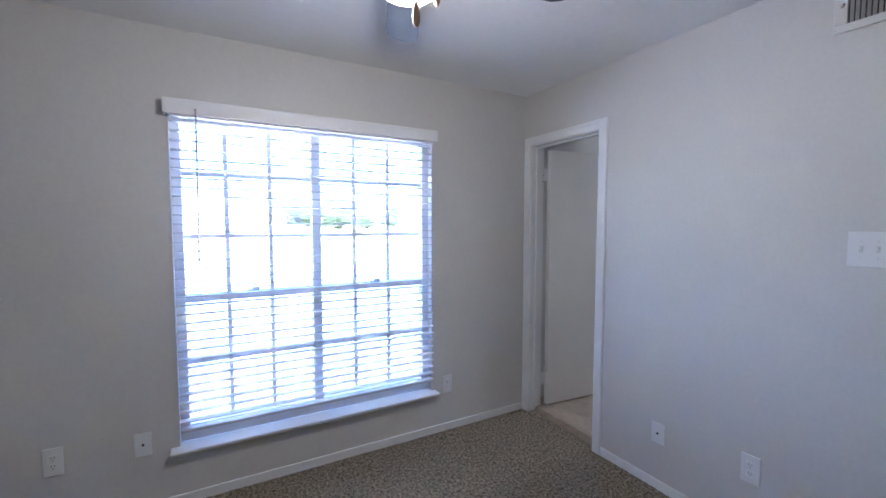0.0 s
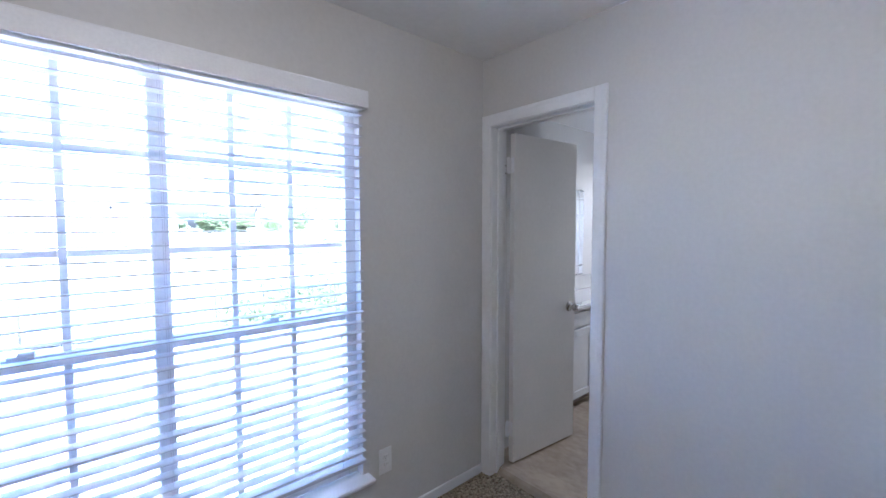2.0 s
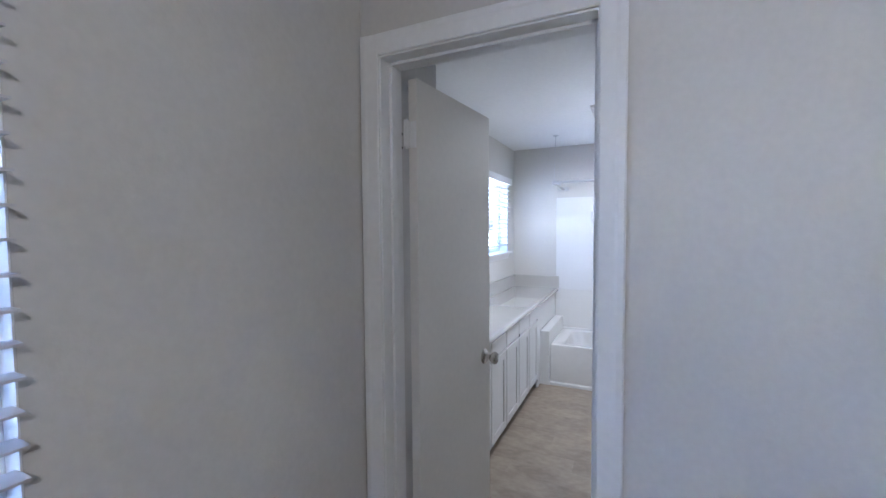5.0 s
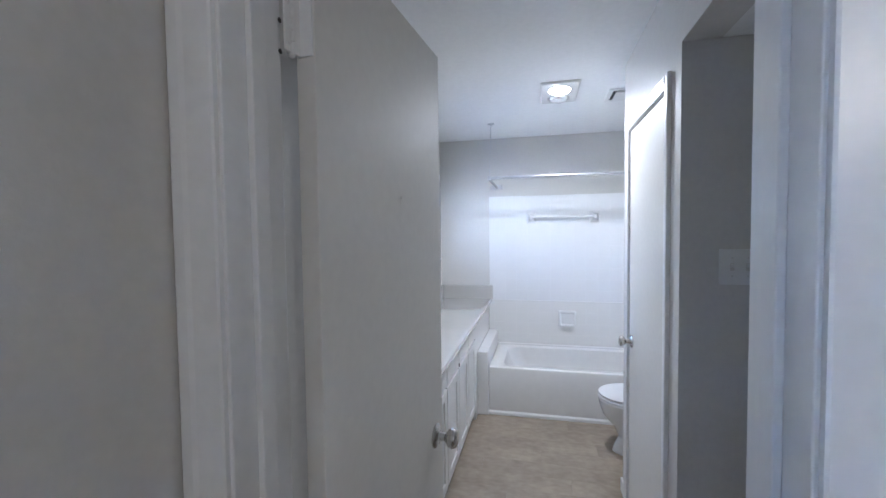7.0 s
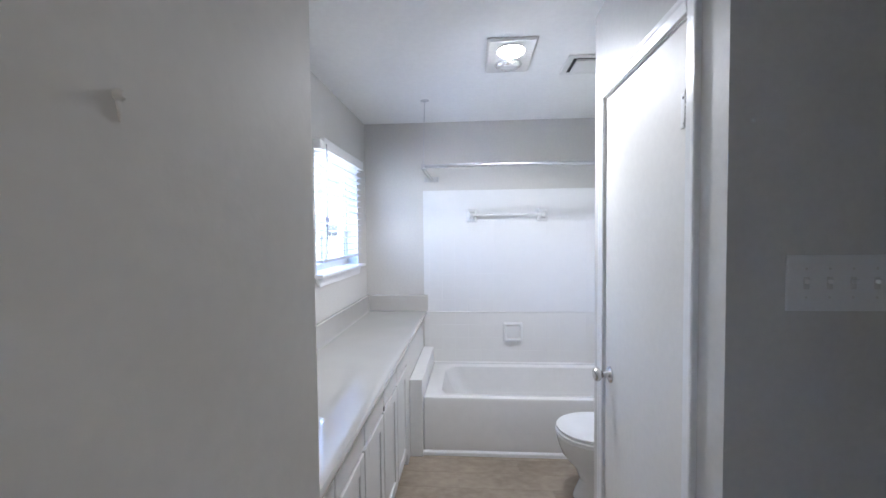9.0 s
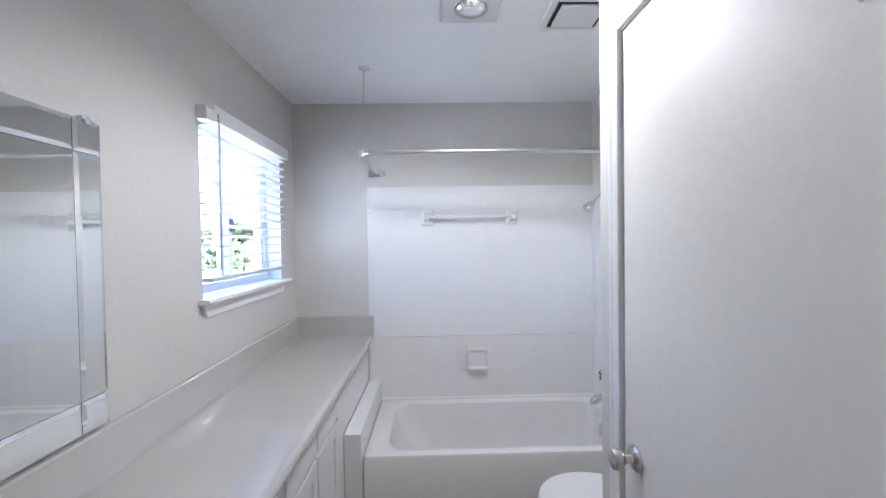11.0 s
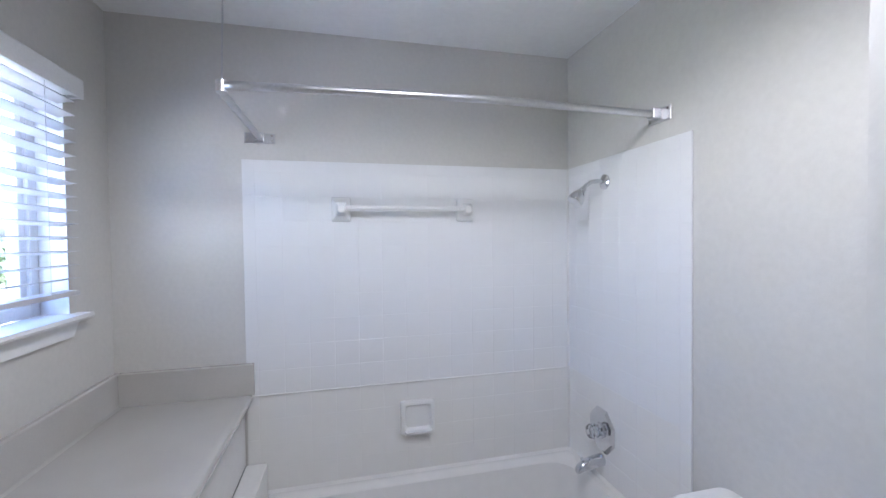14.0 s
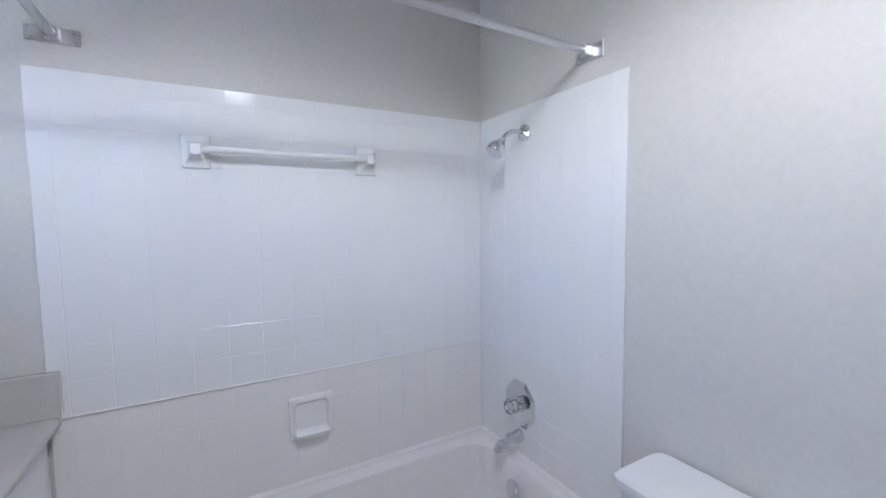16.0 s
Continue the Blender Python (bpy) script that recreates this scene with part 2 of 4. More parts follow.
def prism(outline, axis, lo, hi, bm=None):
    """An outline of (a, b) pairs drawn out along x, y or z."""
    bm = bm or bmesh.new()
    put = {"x": lambda a, b, c: (c, a, b), "y": lambda a, b, c: (a, c, b), "z": lambda a, b, c: (a, b, c)}[axis]
    lower, upper = [[bm.verts.new(put(a, b, c)) for a, b in outline] for c in (lo, hi)]
    n = len(outline)
    for k in range(n):
        bm.faces.new((lower[k], lower[(k + 1) % n], upper[(k + 1) % n], upper[k]))
    bm.faces.new(lower[::-1])
    bm.faces.new(upper)
    return bm


def structure(name, bm, mat, label, category):
    return tagged(part(name, bm, mat), label, category, kind="structure")


# ---------- shell ----------
H = 2.44
structure("wall_window", boxes([(-1.3, 3.49, 0, 0.30, 3.63, H), (1.785, 3.49, 0, 2.60, 3.63, H), (0.30, 3.49, 0, 1.785, 3.63, 0.29),
                                (0.30, 3.49, 2.04, 1.785, 3.63, H)]), WALL, "greige painted bedroom wall around the large window", "wall")
structure("wall_door", boxes([(2.60, -0.8, 0, 2.72, 2.778, H), (2.60, 3.437, 0, 2.72, 4.18, H), (2.60, 2.778, 2.075, 2.72, 3.437, H)]), WALL,
          "greige painted wall with the bathroom doorway", "wall")
structure("wall_west", boxes([(-1.42, -0.8, 0, -1.30, 3.63, H)]), WALL, "plain greige bedroom wall", "wall")
structure("wall_south", boxes([(-1.42, -0.92, 0, 2.72, -0.80, H)]), WALL, "plain greige bedroom wall behind the walker", "wall")
structure("wall_bath_window", boxes([(2.72, 4.02, 0, 5.12, 4.18, H), (5.985, 4.02, 0, 6.37, 4.18, H), (5.12, 4.02, 0, 5.985, 4.18, 1.262),
                                     (5.12, 4.02, 2.05, 5.985, 4.18, H)]), WALL, "greige bathroom wall around the small window", "wall")
structure("wall_pier", boxes([(2.72, 3.53, 0, 3.21, 4.02, H)]), WALL, "greige wall pier behind the open bathroom door", "wall")
structure("wall_bath_end", boxes([(6.25, 1.855, 0, 6.37, 4.02, H)]), WALL, "greige bathroom end wall above the white tile", "wall")
structure("wall_alcove", boxes([(4.545, 1.855, 0, 6.25, 1.975, H), (4.545, 1.975, 0, 4.65, 2.455, H)]), WALL, "greige wall of the toilet alcove", "wall")
structure("wall_closet", boxes([(3.71, 2.455, 0, 3.853, 2.575, H), (4.527, 2.455, 0, 4.65, 2.575, H), (3.853, 2.455, 2.068, 4.527, 2.575, H),
                                (2.72, 2.455, 2.156, 3.71, 2.575, H)]), WALL, "greige bathroom wall around the closet door, with a header", "wall")
structure("wall_passage", boxes([(3.71, 0.9, 0, 3.83, 2.455, 2.30), (2.72, 0.78, 0, 3.83, 0.9, 2.30)]), WALL, "greige wall of the unlit side passage", "wall")
structure("ceiling_passage", boxes([(2.72, 0.9, 2.156, 3.71, 2.455, 2.26)]), CEIL, "low white ceiling of the side passage", "ceiling")
structure("wall_closet_back", boxes([(3.83, 1.745, 0, 4.545, 1.855, H)]), WALL, "plain greige closet wall", "wall")
structure("ceiling", boxes([(-1.42, -0.92, H, 2.66, 3.63, H + 0.12)]), CEIL, "white lightly textured bedroom ceiling", "ceiling")
structure("ceiling_bath", boxes([(2.66, 0.78, H, 6.37, 4.18, H + 0.12)]), CEIL, "white lightly textured bathroom ceiling", "ceiling")
structure("subfloor", boxes([(-1.42, -0.92, -0.25, 6.37, 4.18, -0.02)]), GROUT, "plain slab under the floors", "floor")

# carpet with a tufted, uneven pile
nx, ny = 330, 300
xs, ys = np.linspace(0.3, 2.655, nx), np.linspace(1.6, 3.49, ny)
rng = np.random.default_rng(4)
zz = rng.random((ny, nx)) * 0.007 + 0.003 * np.sin(xs[None, :] * 9) * np.sin(ys[:, None] * 7)
gx, gy = np.meshgrid(xs, ys)
gx = gx + (rng.random(gx.shape) - 0.5) * 0.004
gx[:, -1], gy[-1, :] = 2.655, 3.49
verts = np.stack([gx, gy, zz - 0.002], -1).reshape(-1, 3)
i = (np.arange(ny - 1)[:, None] * nx + np.arange(nx - 1)[None, :]).reshape(-1)
faces = np.stack([i, i + 1, i + 1 + nx, i + nx], -1)
me = bpy.data.meshes.new("carpet")
me.from_pydata(verts.tolist(), [], faces.tolist())
me.materials.append(CARPET)
tagged(new("floor_carpet", me), "speckled beige-brown cut pile bedroom carpet", "carpet", kind="structure")
structure("floor_carpet_rest", boxes([(-1.3, -0.8, -0.02, 0.3, 3.49, 0.0), (0.3, -0.8, -0.02, 2.655, 1.6, 0.0)]), CARPET, "speckled beige-brown bedroom carpet behind the walker", "carpet")


# ---------- trim ----------
def skirting(name, x0, y0, x1, y1, h=0.056):
    structure(name, boxes([(x0, y0, 0, x1, y1, h)], bevel=0.004, seg=2), TRIM, "low white painted baseboard along the wall", "baseboard")


skirting("baseboard_1", -1.3, 3.478, 2.588, 3.49)
skirting("baseboard_2", 2.588, -0.8, 2.60, 2.728)
skirting("baseboard_3", 3.715, 2.575, 3.813, 2.586, 0.10)
skirting("baseboard_4", 4.567, 2.575, 4.661, 2.587, 0.10)
skirting("baseboard_5", 3.698, 0.9, 3.71, 2.574, 0.10)
skirting("baseboard_6", 4.65, 1.99, 4.662, 2.575, 0.10)
skirting("baseboard_7", 4.68, 1.975, 5.48, 1.987, 0.10)


def casing_profile(width):
    """A moulded flat casing: (across, out of the wall)."""
    return [(0, 0), (0, 0.0085), (0.003, 0.0105), (width * 0.60, 0.0125), (width * 0.72, 0.0145), (width - 0.004, 0.0150), (width, 0.0125), (width, 0)]


def doorway(name, axis, wall, sign, lo, hi, top, width, label, through_wall):
    """Jambs, stops and casing of a doorway. axis: the wall's normal; lo and hi: the jambs' inner faces."""
    ob = thing(name, (wall, (lo + hi) / 2, 0) if axis == "x" else ((lo + hi) / 2, wall, 0), label, "door frame", kind="structure")
    w0, w1 = sorted((wall, through_wall))

    def across(a0, d0, z0, a1, d1, z1, bevel=0.002):
        d0, d1 = sorted((d0, d1))
        a0, a1 = sorted((a0, a1))
        return block(d0, a0, z0, d1, a1, z1, bevel) if axis == "x" else block(a0, d0, z0, a1, d1, z1, bevel)
    part("jamb", across(lo - 0.018, w0 - 0.001, 0, lo, w1 + 0.001, top), TRIM, ob)
    part("jamb", across(hi, w0 - 0.001, 0, hi + 0.018, w1 + 0.001, top), TRIM, ob)
    part("head_jamb", across(lo - 0.018, w0 - 0.001, top, hi + 0.018, w1 + 0.001, top + 0.018), TRIM, ob)
    mid = wall + (through_wall - wall) * 0.62
    s = 1 if through_wall > wall else -1
    part("stop", across(lo, mid, 0, lo + 0.010, mid - s * 0.03, top), TRIM, ob)
    part("stop", across(hi - 0.010, mid, 0, hi, mid - s * 0.03, top), TRIM, ob)
    part("stop", across(lo, mid, top - 0.010, hi, mid - s * 0.03, top), TRIM, ob)
    for face, out in ((wall, sign), (through_wall, -sign)):
        for inner, way in ((lo - 0.005, -1), (hi + 0.005, 1)):
            outline = [(inner + way * a, face + out * b) for a, b in casing_profile(width)]
            part("casing", prism(outline if axis == "y" else [(b, a) for a, b in outline], "z", 0, top + 0.005 + width), TRIM, ob)
        outline = [(face + out * b, top + 0.005 + a) for a, b in casing_profile(width)]
        if axis == "x":
            bm = prism([(a, b) for a, b in outline], "y", lo - 0.005, hi + 0.005)
        else:
            bm = prism(outline, "x", lo - 0.005, hi + 0.005)
        part("head_casing", bm, TRIM, ob)
    return ob


doorway("door_frame_1", "x", 2.60, -1, 2.797, 3.418, 2.052, 0.062, "white painted moulded door casing of the bathroom doorway", 2.72)
doorway("door_frame_2", "y", 2.575, 1, 3.872, 4.508, 2.045, 0.050, "white painted moulded casing around the closet door", 2.455)
structure("trim_threshold", prism([(2.640, 0.0), (2.655, 0.020), (2.672, 0.033), (2.70, 0.0315), (2.70, 0.0)], "y", 2.795, 3.41), VINYL, "thin edge strip between carpet and vinyl", "threshold")


def knuckles(x, y, z):
    """The five knuckles of a butt hinge round one pin, with rounded pin tips."""
    bm = bmesh.new()
    for k in range(5):
        z0 = z - 0.045 + k * 0.018
        tube([(x, y, z0 + 0.0006), (x, y, z0 + 0.0018), (x, y, z0 + 0.0162), (x, y, z0 + 0.0174)], [0.0058, 0.0068, 0.0068, 0.0058], 12, bm)
    for way in (-1, 1):
        tube([(x, y, z + way * 0.044), (x, y, z + way * 0.047), (x, y, z + way * 0.050)], [0.005, 0.005, 0.002], 10, bm)
    return bm


def door_leaf(name, hinge, angle, width, height, label, thick, swing, knob_at=0.95):
    """A flush slab with knobs and three hinges, made along +x from the hinge line and turned. swing: the side (+1, -1 in y) of the pin."""
    ob = thing(name, (0, 0, 0), label, "door", kind="structure")
    y0, y1 = (0, thick) if swing < 0 else (-thick, 0)
    leaf = part("leaf", block(0.004 if swing < 0 else -0.001, y0, 0.042, width, y1, height, 0.002), DOORP, ob)
    for face, out in ((y0, -1), (y1, 1)):
        k = part("knob", lathe((width - 0.062, face + out * 0.030, knob_at), (0, out, 0), [(0, 0.011), (0.004, 0.016), (0.012, 0.025), (0.022, 0.0275), (0.032, 0.024), (0.036, 0.014), (0.037, 0.004)], 24), NICKEL, ob, "satin nickel round knob", True)
        part("rose", lathe((width - 0.062, face, knob_at), (0, out, 0), [(0, 0.033), (0.004, 0.033), (0.009, 0.027), (0.012, 0.013), (0.030, 0.011)], 24), NICKEL, ob, "satin nickel rose", True)
    part("latch_plate", block(width - 0.001, (y0 + y1) / 2 - 0.012, knob_at - 0.028, width + 0.0015, (y0 + y1) / 2 + 0.012, knob_at + 0.028, 0.0005), NICKEL, ob, "satin nickel latch plate")
    pin = y0 if swing < 0 else y1
    for z in (0.25, 1.85) if swing < 0 else (0.25, 1.82):
        if swing < 0:
            h = part("hinge", knuckles(-0.013, 0.030, z), TRIM, ob, "hinge painted over in white", True)
            part("hinge_leaf", boxes([(0.0, 0.003, z - 0.044, 0.0045, 0.031, z + 0.044), (-0.013, 0.024, z - 0.044, 0.004, 0.028, z + 0.044), (-0.032, 0.026, z - 0.044, -0.013, 0.030, z + 0.044)], 0.0008), TRIM, h)
            for dz in (-0.03, 0.0, 0.03):
                part("screw", lathe((-0.023 + 0.004 * (dz == 0), 0.026, z + dz), (0, -1, 0), [(0, 0.0042), (0.0012, 0.004), (0.0016, 0.001)], 8), TRIM, h)
            continue
        h = part("hinge", knuckles(0, pin + swing * 0.004, z), TRIM, ob, "hinge painted over in white", True)
        part("hinge_leaf", block(0.001, pin - 0.001, z - 0.044, 0.032, pin + 0.0035, z + 0.044, 0.001) if swing > 0 else block(0.001, pin - 0.0035, z - 0.044, 0.032, pin + 0.001, z + 0.044, 0.001), TRIM, h)
        for dz in (-0.032, 0.032):
            part("screw", lathe((0.02, pin + swing * 0.003, z + dz), (0, swing, 0), [(0, 0.004), (0.001, 0.004), (0.0015, 0.002)], 8), SLOT if dz > 0 else TRIM, h)
    ob.matrix_world = pose(*hinge, 0, 0, angle)
    return ob


door_leaf("door_1", (2.748, 3.378, 0), -5.2, 0.592, 2.035, "cream flush bathroom door standing open with a satin nickel knob", 0.035, -1)
d2 = door_leaf("door_2", (3.876, 2.573, 0), 0.0, 0.6305, 2.043, "white flush closet door closed, with a satin nickel knob", 0.035, 1)

nail = thing("nail", (3.062, 3.348, 1.605), "nail stub with a paint run on the bathroom door", "nail")
part("head", lathe((3.062, 3.3495, 1.610), (0, -1, 0), [(0, 0.0045), (0.003, 0.004), (0.005, 0.002)], 10), DOORP, nail, smooth=True)
part("paint_run", tube([(3.062, 3.3490, 1.609), (3.0625, 3.3488, 1.600), (3.063, 3.3492, 1.592)], [0.0022, 0.0016, 0.0006], 8), DOORP, nail, smooth=True)

# screws left in the jamb by the bathroom door's upper hinge
for z in (1.845, 1.80):
    tagged(part("screw_hole", lathe((2.712, 3.412, z), (0, -1, 0), [(0, 0.004), (0.0008, 0.004)], 8), SLOT), "dark screw hole in the white jamb by the hinge", "screw hole", "jamb screw holes")


# ---------- windows and blinds ----------
def bar(ob, name, x0, z0, x1, z1, y0, y1, mat=None, label="", bevel=0.003):
    return part(name, block(x0, y0, z0, x1, y1, z1, bevel), mat or VINYLW, ob, label)


win = thing("window_1", (1.04, 3.56, 0.31), "large white twin single-hung window with muntin grid", "window", kind="structure")
X0, X1, XM, YF, YB = 0.302, 1.783, 1.028, 3.535, 3.60
for name, r in (("frame_side", (X0, 0.312, X0 + 0.045, 2.038)), ("frame_side", (X1 - 0.05, 0.312, X1, 2.038)), ("frame_head", (X0 + 0.045, 1.998, X1 - 0.05, 2.038)),
                ("frame_foot", (X0 + 0.045, 0.312, X1 - 0.05, 0.36)), ("mullion", (XM - 0.026, 0.36, XM + 0.026, 1.998))):
    bar(win, name, *r, YF, YB)
for a, b, cols in ((X0 + 0.045, XM - 0.026, (0.552, 0.775)), (XM + 0.026, X1 - 0.05, (1.268, 1.495))):
    bar(win, "meeting_rail", a, 1.055, b, 1.098, YF + 0.008, YB - 0.004)
    part("sash_lock", boxes([((a + b) / 2 - 0.03, YF - 0.008, 1.098, (a + b) / 2 + 0.03, YF + 0.02, 1.108), ((a + b) / 2 - 0.008, YF - 0.012, 1.108, (a + b) / 2 + 0.03, YF + 0.004, 1.118)], 0.002), VINYLW, win)
    bar(win, "sash_foot", a, 0.36, b, 0.395, YF + 0.005, YB - 0.02)
    edges = [a, *cols, b]
    for z0, z1, lines in ((1.098, 1.998, (1.405, 1.738)), (0.395, 1.055, (0.730,))):
        up = z0 > 1
        ya, yb = (YF + 0.028, YB - 0.016) if up else (YF + 0.020, YB - 0.024)
        part("pane", block(a, (ya + yb) / 2 - 0.001, z0, b, (ya + yb) / 2 + 0.001, z1), PANE, win, "window glass greyed to dim the view outside").visible_shadow = False
        for c in cols:
            bar(win, "muntin", c - 0.011, z0, c + 0.011, z1, ya, yb)
        for z in lines:
            for e0, e1 in zip(edges, edges[1:]):
                bar(win, "muntin", e0 + (0.011 if e0 != a else 0), z - 0.011, e1 - (0.011 if e1 != b else 0), z + 0.011, ya + 0.001, yb - 0.001)
part("window_sill", prism([(3.424, 0.297), (3.421, 0.304), (3.424, 0.3105), (3.535, 0.312), (3.535, 0.290), (3.492, 0.290), (3.488, 0.286), (3.43, 0.288)], "x", 0.262, 1.812), TRIM, win, "white painted sill")
part("apron", block(0.285, 3.478, 0.262, 1.79, 3.4895, 0.288, 0.003), TRIM, win)
for a, b in ((X0 + 0.045, XM - 0.026), (XM + 0.026, X1 - 0.05)):
    part("insect_screen", block(a, YB - 0.006, 0.36, b, YB - 0.005, 1.058), SCREEN, win, "fine pale insect screen")
for x0, x1 in ((0.301, 0.3035), (1.7815, 1.784)):
    part("reveal", block(x0, 3.488, 0.312, x1, 3.535, 2.038), TRIM, win)


def blind(name, x0, x1, z0, z1, y, pitch, tilt, wand_x, wand_len, valance, label, cords, slat_mat):
    """A faux wood venetian blind: valance, slats, bottom rail, ladder cords and wand. tilt: degrees, the room edge down."""
    ob = thing(name, ((x0 + x1) / 2, y, z1), label, "blind")
    vx0, vx1, vz0, vz1, vy = valance
    part("valance", prism([(vy, vz0), (vy + 0.011, vz0), (vy + 0.011, vz1), (vy + 0.003, vz1), (vy, vz1 - 0.006)], "x", vx0, vx1), VINYLW, ob)
    for xa in (vx0, vx1 - 0.008):
        part("valance_return", block(xa, vy + 0.011, vz0, xa + 0.008, y + 0.018, vz1 - 0.001, 0.001), VINYLW, ob)
    part("head_rail", block(x0, y - 0.022, z1 - 0.038, x1, y + 0.022, z1, 0.002), VINYLW, ob)
    half, t = 0.0245, 0.0019
    c, s = math.cos(radians(tilt)), math.sin(radians(tilt))
    outline = []
    for side in (1, -1):
        for k in range(7):
            u = -1 + 2 * k / 6
            u *= side
            a, b = u * half, side * t + 0.0018 * (1 - u * u)
            outline.append((a * c - b * s, a * s + b * c))
    n = int((z1 - 0.05 - z0 - 0.03) / pitch)
    slat = None
    for k in range(n):
        z = z1 - 0.062 - k * pitch
        if slat is None:
            slat = part("slat", prism([(y + a, z + b) for a, b in outline], "x", x0, x1), slat_mat, ob)
            first = z
        else:
            o = new("slat", slat.data)
            o.parent = ob
            o.location = (0.0015 * math.sin(k * 2.4), 0, z - first)
            o.rotation_euler = (0, radians(0.05 * math.sin(k * 1.7)), 0)
    low = z1 - 0.062 - n * pitch
    part("bottom_rail", block(x0, y - 0.025, low - 0.008, x1, y + 0.025, low + 0.008, 0.003), BLIND, ob)
    for x in cords:
        for dy in (-0.026, 0.026):
            part("ladder_cord", tube([(x, y + dy, low), (x, y + dy, z1 - 0.03)], 0.0007, 5), BLIND, ob)
    part("wand", tube([(wand_x, vy - 0.004, vz0 + 0.03), (wand_x + 0.002, vy - 0.006, vz0 - 0.02), (wand_x - 0.006, vy - 0.004, vz0 - wand_len)], 0.0042, 6), WAND, ob, "grey plastic tilt wand")
    return ob


blind("window_blind", 0.308, 1.779, 0.352, 2.045, 3.472, 0.0465, -2, 0.424, 0.735, (0.287, 1.796, 2.012, 2.086, 3.424),
      "white faux wood venetian blind with open slats over the large window", (0.42, 1.03, 1.66), BLIND)

wb = thing("window_2", (5.55, 4.10, 1.28), "small white sliding bathroom window", "window", kind="structure")
for name, r in (("frame_side", (5.122, 1.282, 5.16, 2.048)), ("frame_side", (5.945, 1.282, 5.983, 2.048)), ("frame_head", (5.16, 2.01, 5.945, 2.048)), ("frame_foot", (5.16, 1.282, 5.945, 1.325))):
    bar(wb, name, *r, 4.10, 4.165)
bar(wb, "sash_stile", 5.528, 1.325, 5.568, 2.01, 4.112, 4.135)
bar(wb, "sash_stile", 5.503, 1.325, 5.543, 2.01, 4.138, 4.16)
bar(wb, "sash_stile", 5.918, 1.325, 5.945, 2.01, 4.112, 4.135)
part("latch", boxes([(5.541, 4.099, 1.565, 5.556, 4.112, 1.650), (5.544, 4.091, 1.595, 5.553, 4.10, 1.625)], 0.002), LATCH, wb, "slate grey plastic sash latch")
part("pane", block(5.16, 4.148, 1.325, 5.523, 4.150, 2.01), PANE_LIGHT, wb, "window glass greyed to dim the view outside").visible_shadow = False
part("pane", block(5.543, 4.122, 1.325, 5.945, 4.124, 2.01), PANE_LIGHT, wb, "window glass greyed to dim the view outside").visible_shadow = False
part("window_sill", prism([(3.972, 1.262), (3.968, 1.270), (3.972, 1.2805), (4.10, 1.282), (4.10, 1.258)], "x", 5.085, 6.03), TRIM, wb, "white painted sill")
part("apron", prism([(5.10, 1.258), (6.015, 1.258), (5.98, 1.205), (5.135, 1.205)], "y", 4.006, 4.0195), TRIM, wb)
for x0, x1 in ((5.1205, 5.123), (5.982, 5.9845)):
    part("reveal", block(x0, 4.018, 1.282, x1, 4.10, 2.048), TRIM, wb)
bl2 = blind("window_blind", 5.130, 5.976, 1.318, 2.055, 4.005, 0.0455, -9, 5.182, 0.62, (5.165, 6.012, 2.016, 2.082, 3.972),
            "white faux wood venetian blind on the small bathroom window", (5.27, 5.83), BLIND_THIN)
tagged(part("blind_bracket", boxes([(5.104, 3.972, 2.008, 5.163, 4.018, 2.056), (5.104, 3.972, 2.056, 5.118, 4.018, 2.064)], 0.002), PLATE), "white plastic blind bracket bare at the valance's end", "bracket")


# ---------- plates on the walls ----------
def wall_plate(name, at, normal, w, h, label, marks, category):
    """A bevelled cover plate centred at a wall point. marks: (across, up, kind)."""
    ob = thing(name, at, label, category)
    n = Vector(normal)
    side = Vector((0, 0, 1)).cross(n)

    def slab(a0, u0, a1, u1, d0, d1, bevel):
        p = [Vector(at) + side * a + n * d + Vector((0, 0, u)) for a, u, d in ((a0, u0, d0), (a1, u1, d1))]
        lo = [min(p[0][i], p[1][i]) for i in range(3)]
        hi = [max(p[0][i], p[1][i]) for i in range(3)]
        return block(*lo, *hi, bevel)
    part("plate", slab(-w / 2, -h / 2, w / 2, h / 2, 0, 0.0055, 0.002), PLATE, ob)
    for a, u, k in marks:
        if k == "socket":
            f = part("receptacle", slab(a - 0.016, u - 0.014, a + 0.016, u + 0.014, 0.004, 0.0075, 0.004), PLATE, ob)
            for da, hh in ((-0.006, 0.0045), (0.006, 0.0035)):
                part("slot", slab(a + da - 0.0011, u + 0.003 - hh, a + da + 0.0011, u + 0.003 + hh, 0.007, 0.0078, 0), SLOT, f)
            part("slot", slab(a - 0.002, u - 0.011, a + 0.002, u - 0.0075, 0.007, 0.0078, 0), SLOT, f)
        elif k == "toggle":
            part("toggle_collar", slab(a - 0.006, u - 0.013, a + 0.006, u + 0.013, 0.005, 0.0062, 0.0005), VENTW, ob)
            part("toggle", slab(a - 0.0045, u - 0.001, a + 0.0045, u + 0.009, 0.005, 0.017, 0.002), PLATE, ob)
        elif k == "jack":
            part("jack", lathe(Vector(at) + side * a + n * 0.005 + Vector((0, 0, u)), normal, [(0, 0.006), (0.004, 0.006), (0.009, 0.0045)], 10), SLOT, ob, "dark coaxial jack")
        elif k == "screw":
            part("screw", lathe(Vector(at) + side * a + n * 0.005 + Vector((0, 0, u)), normal, [(0, 0.003), (0.0012, 0.0026)], 8), VENTW, ob)
    return ob


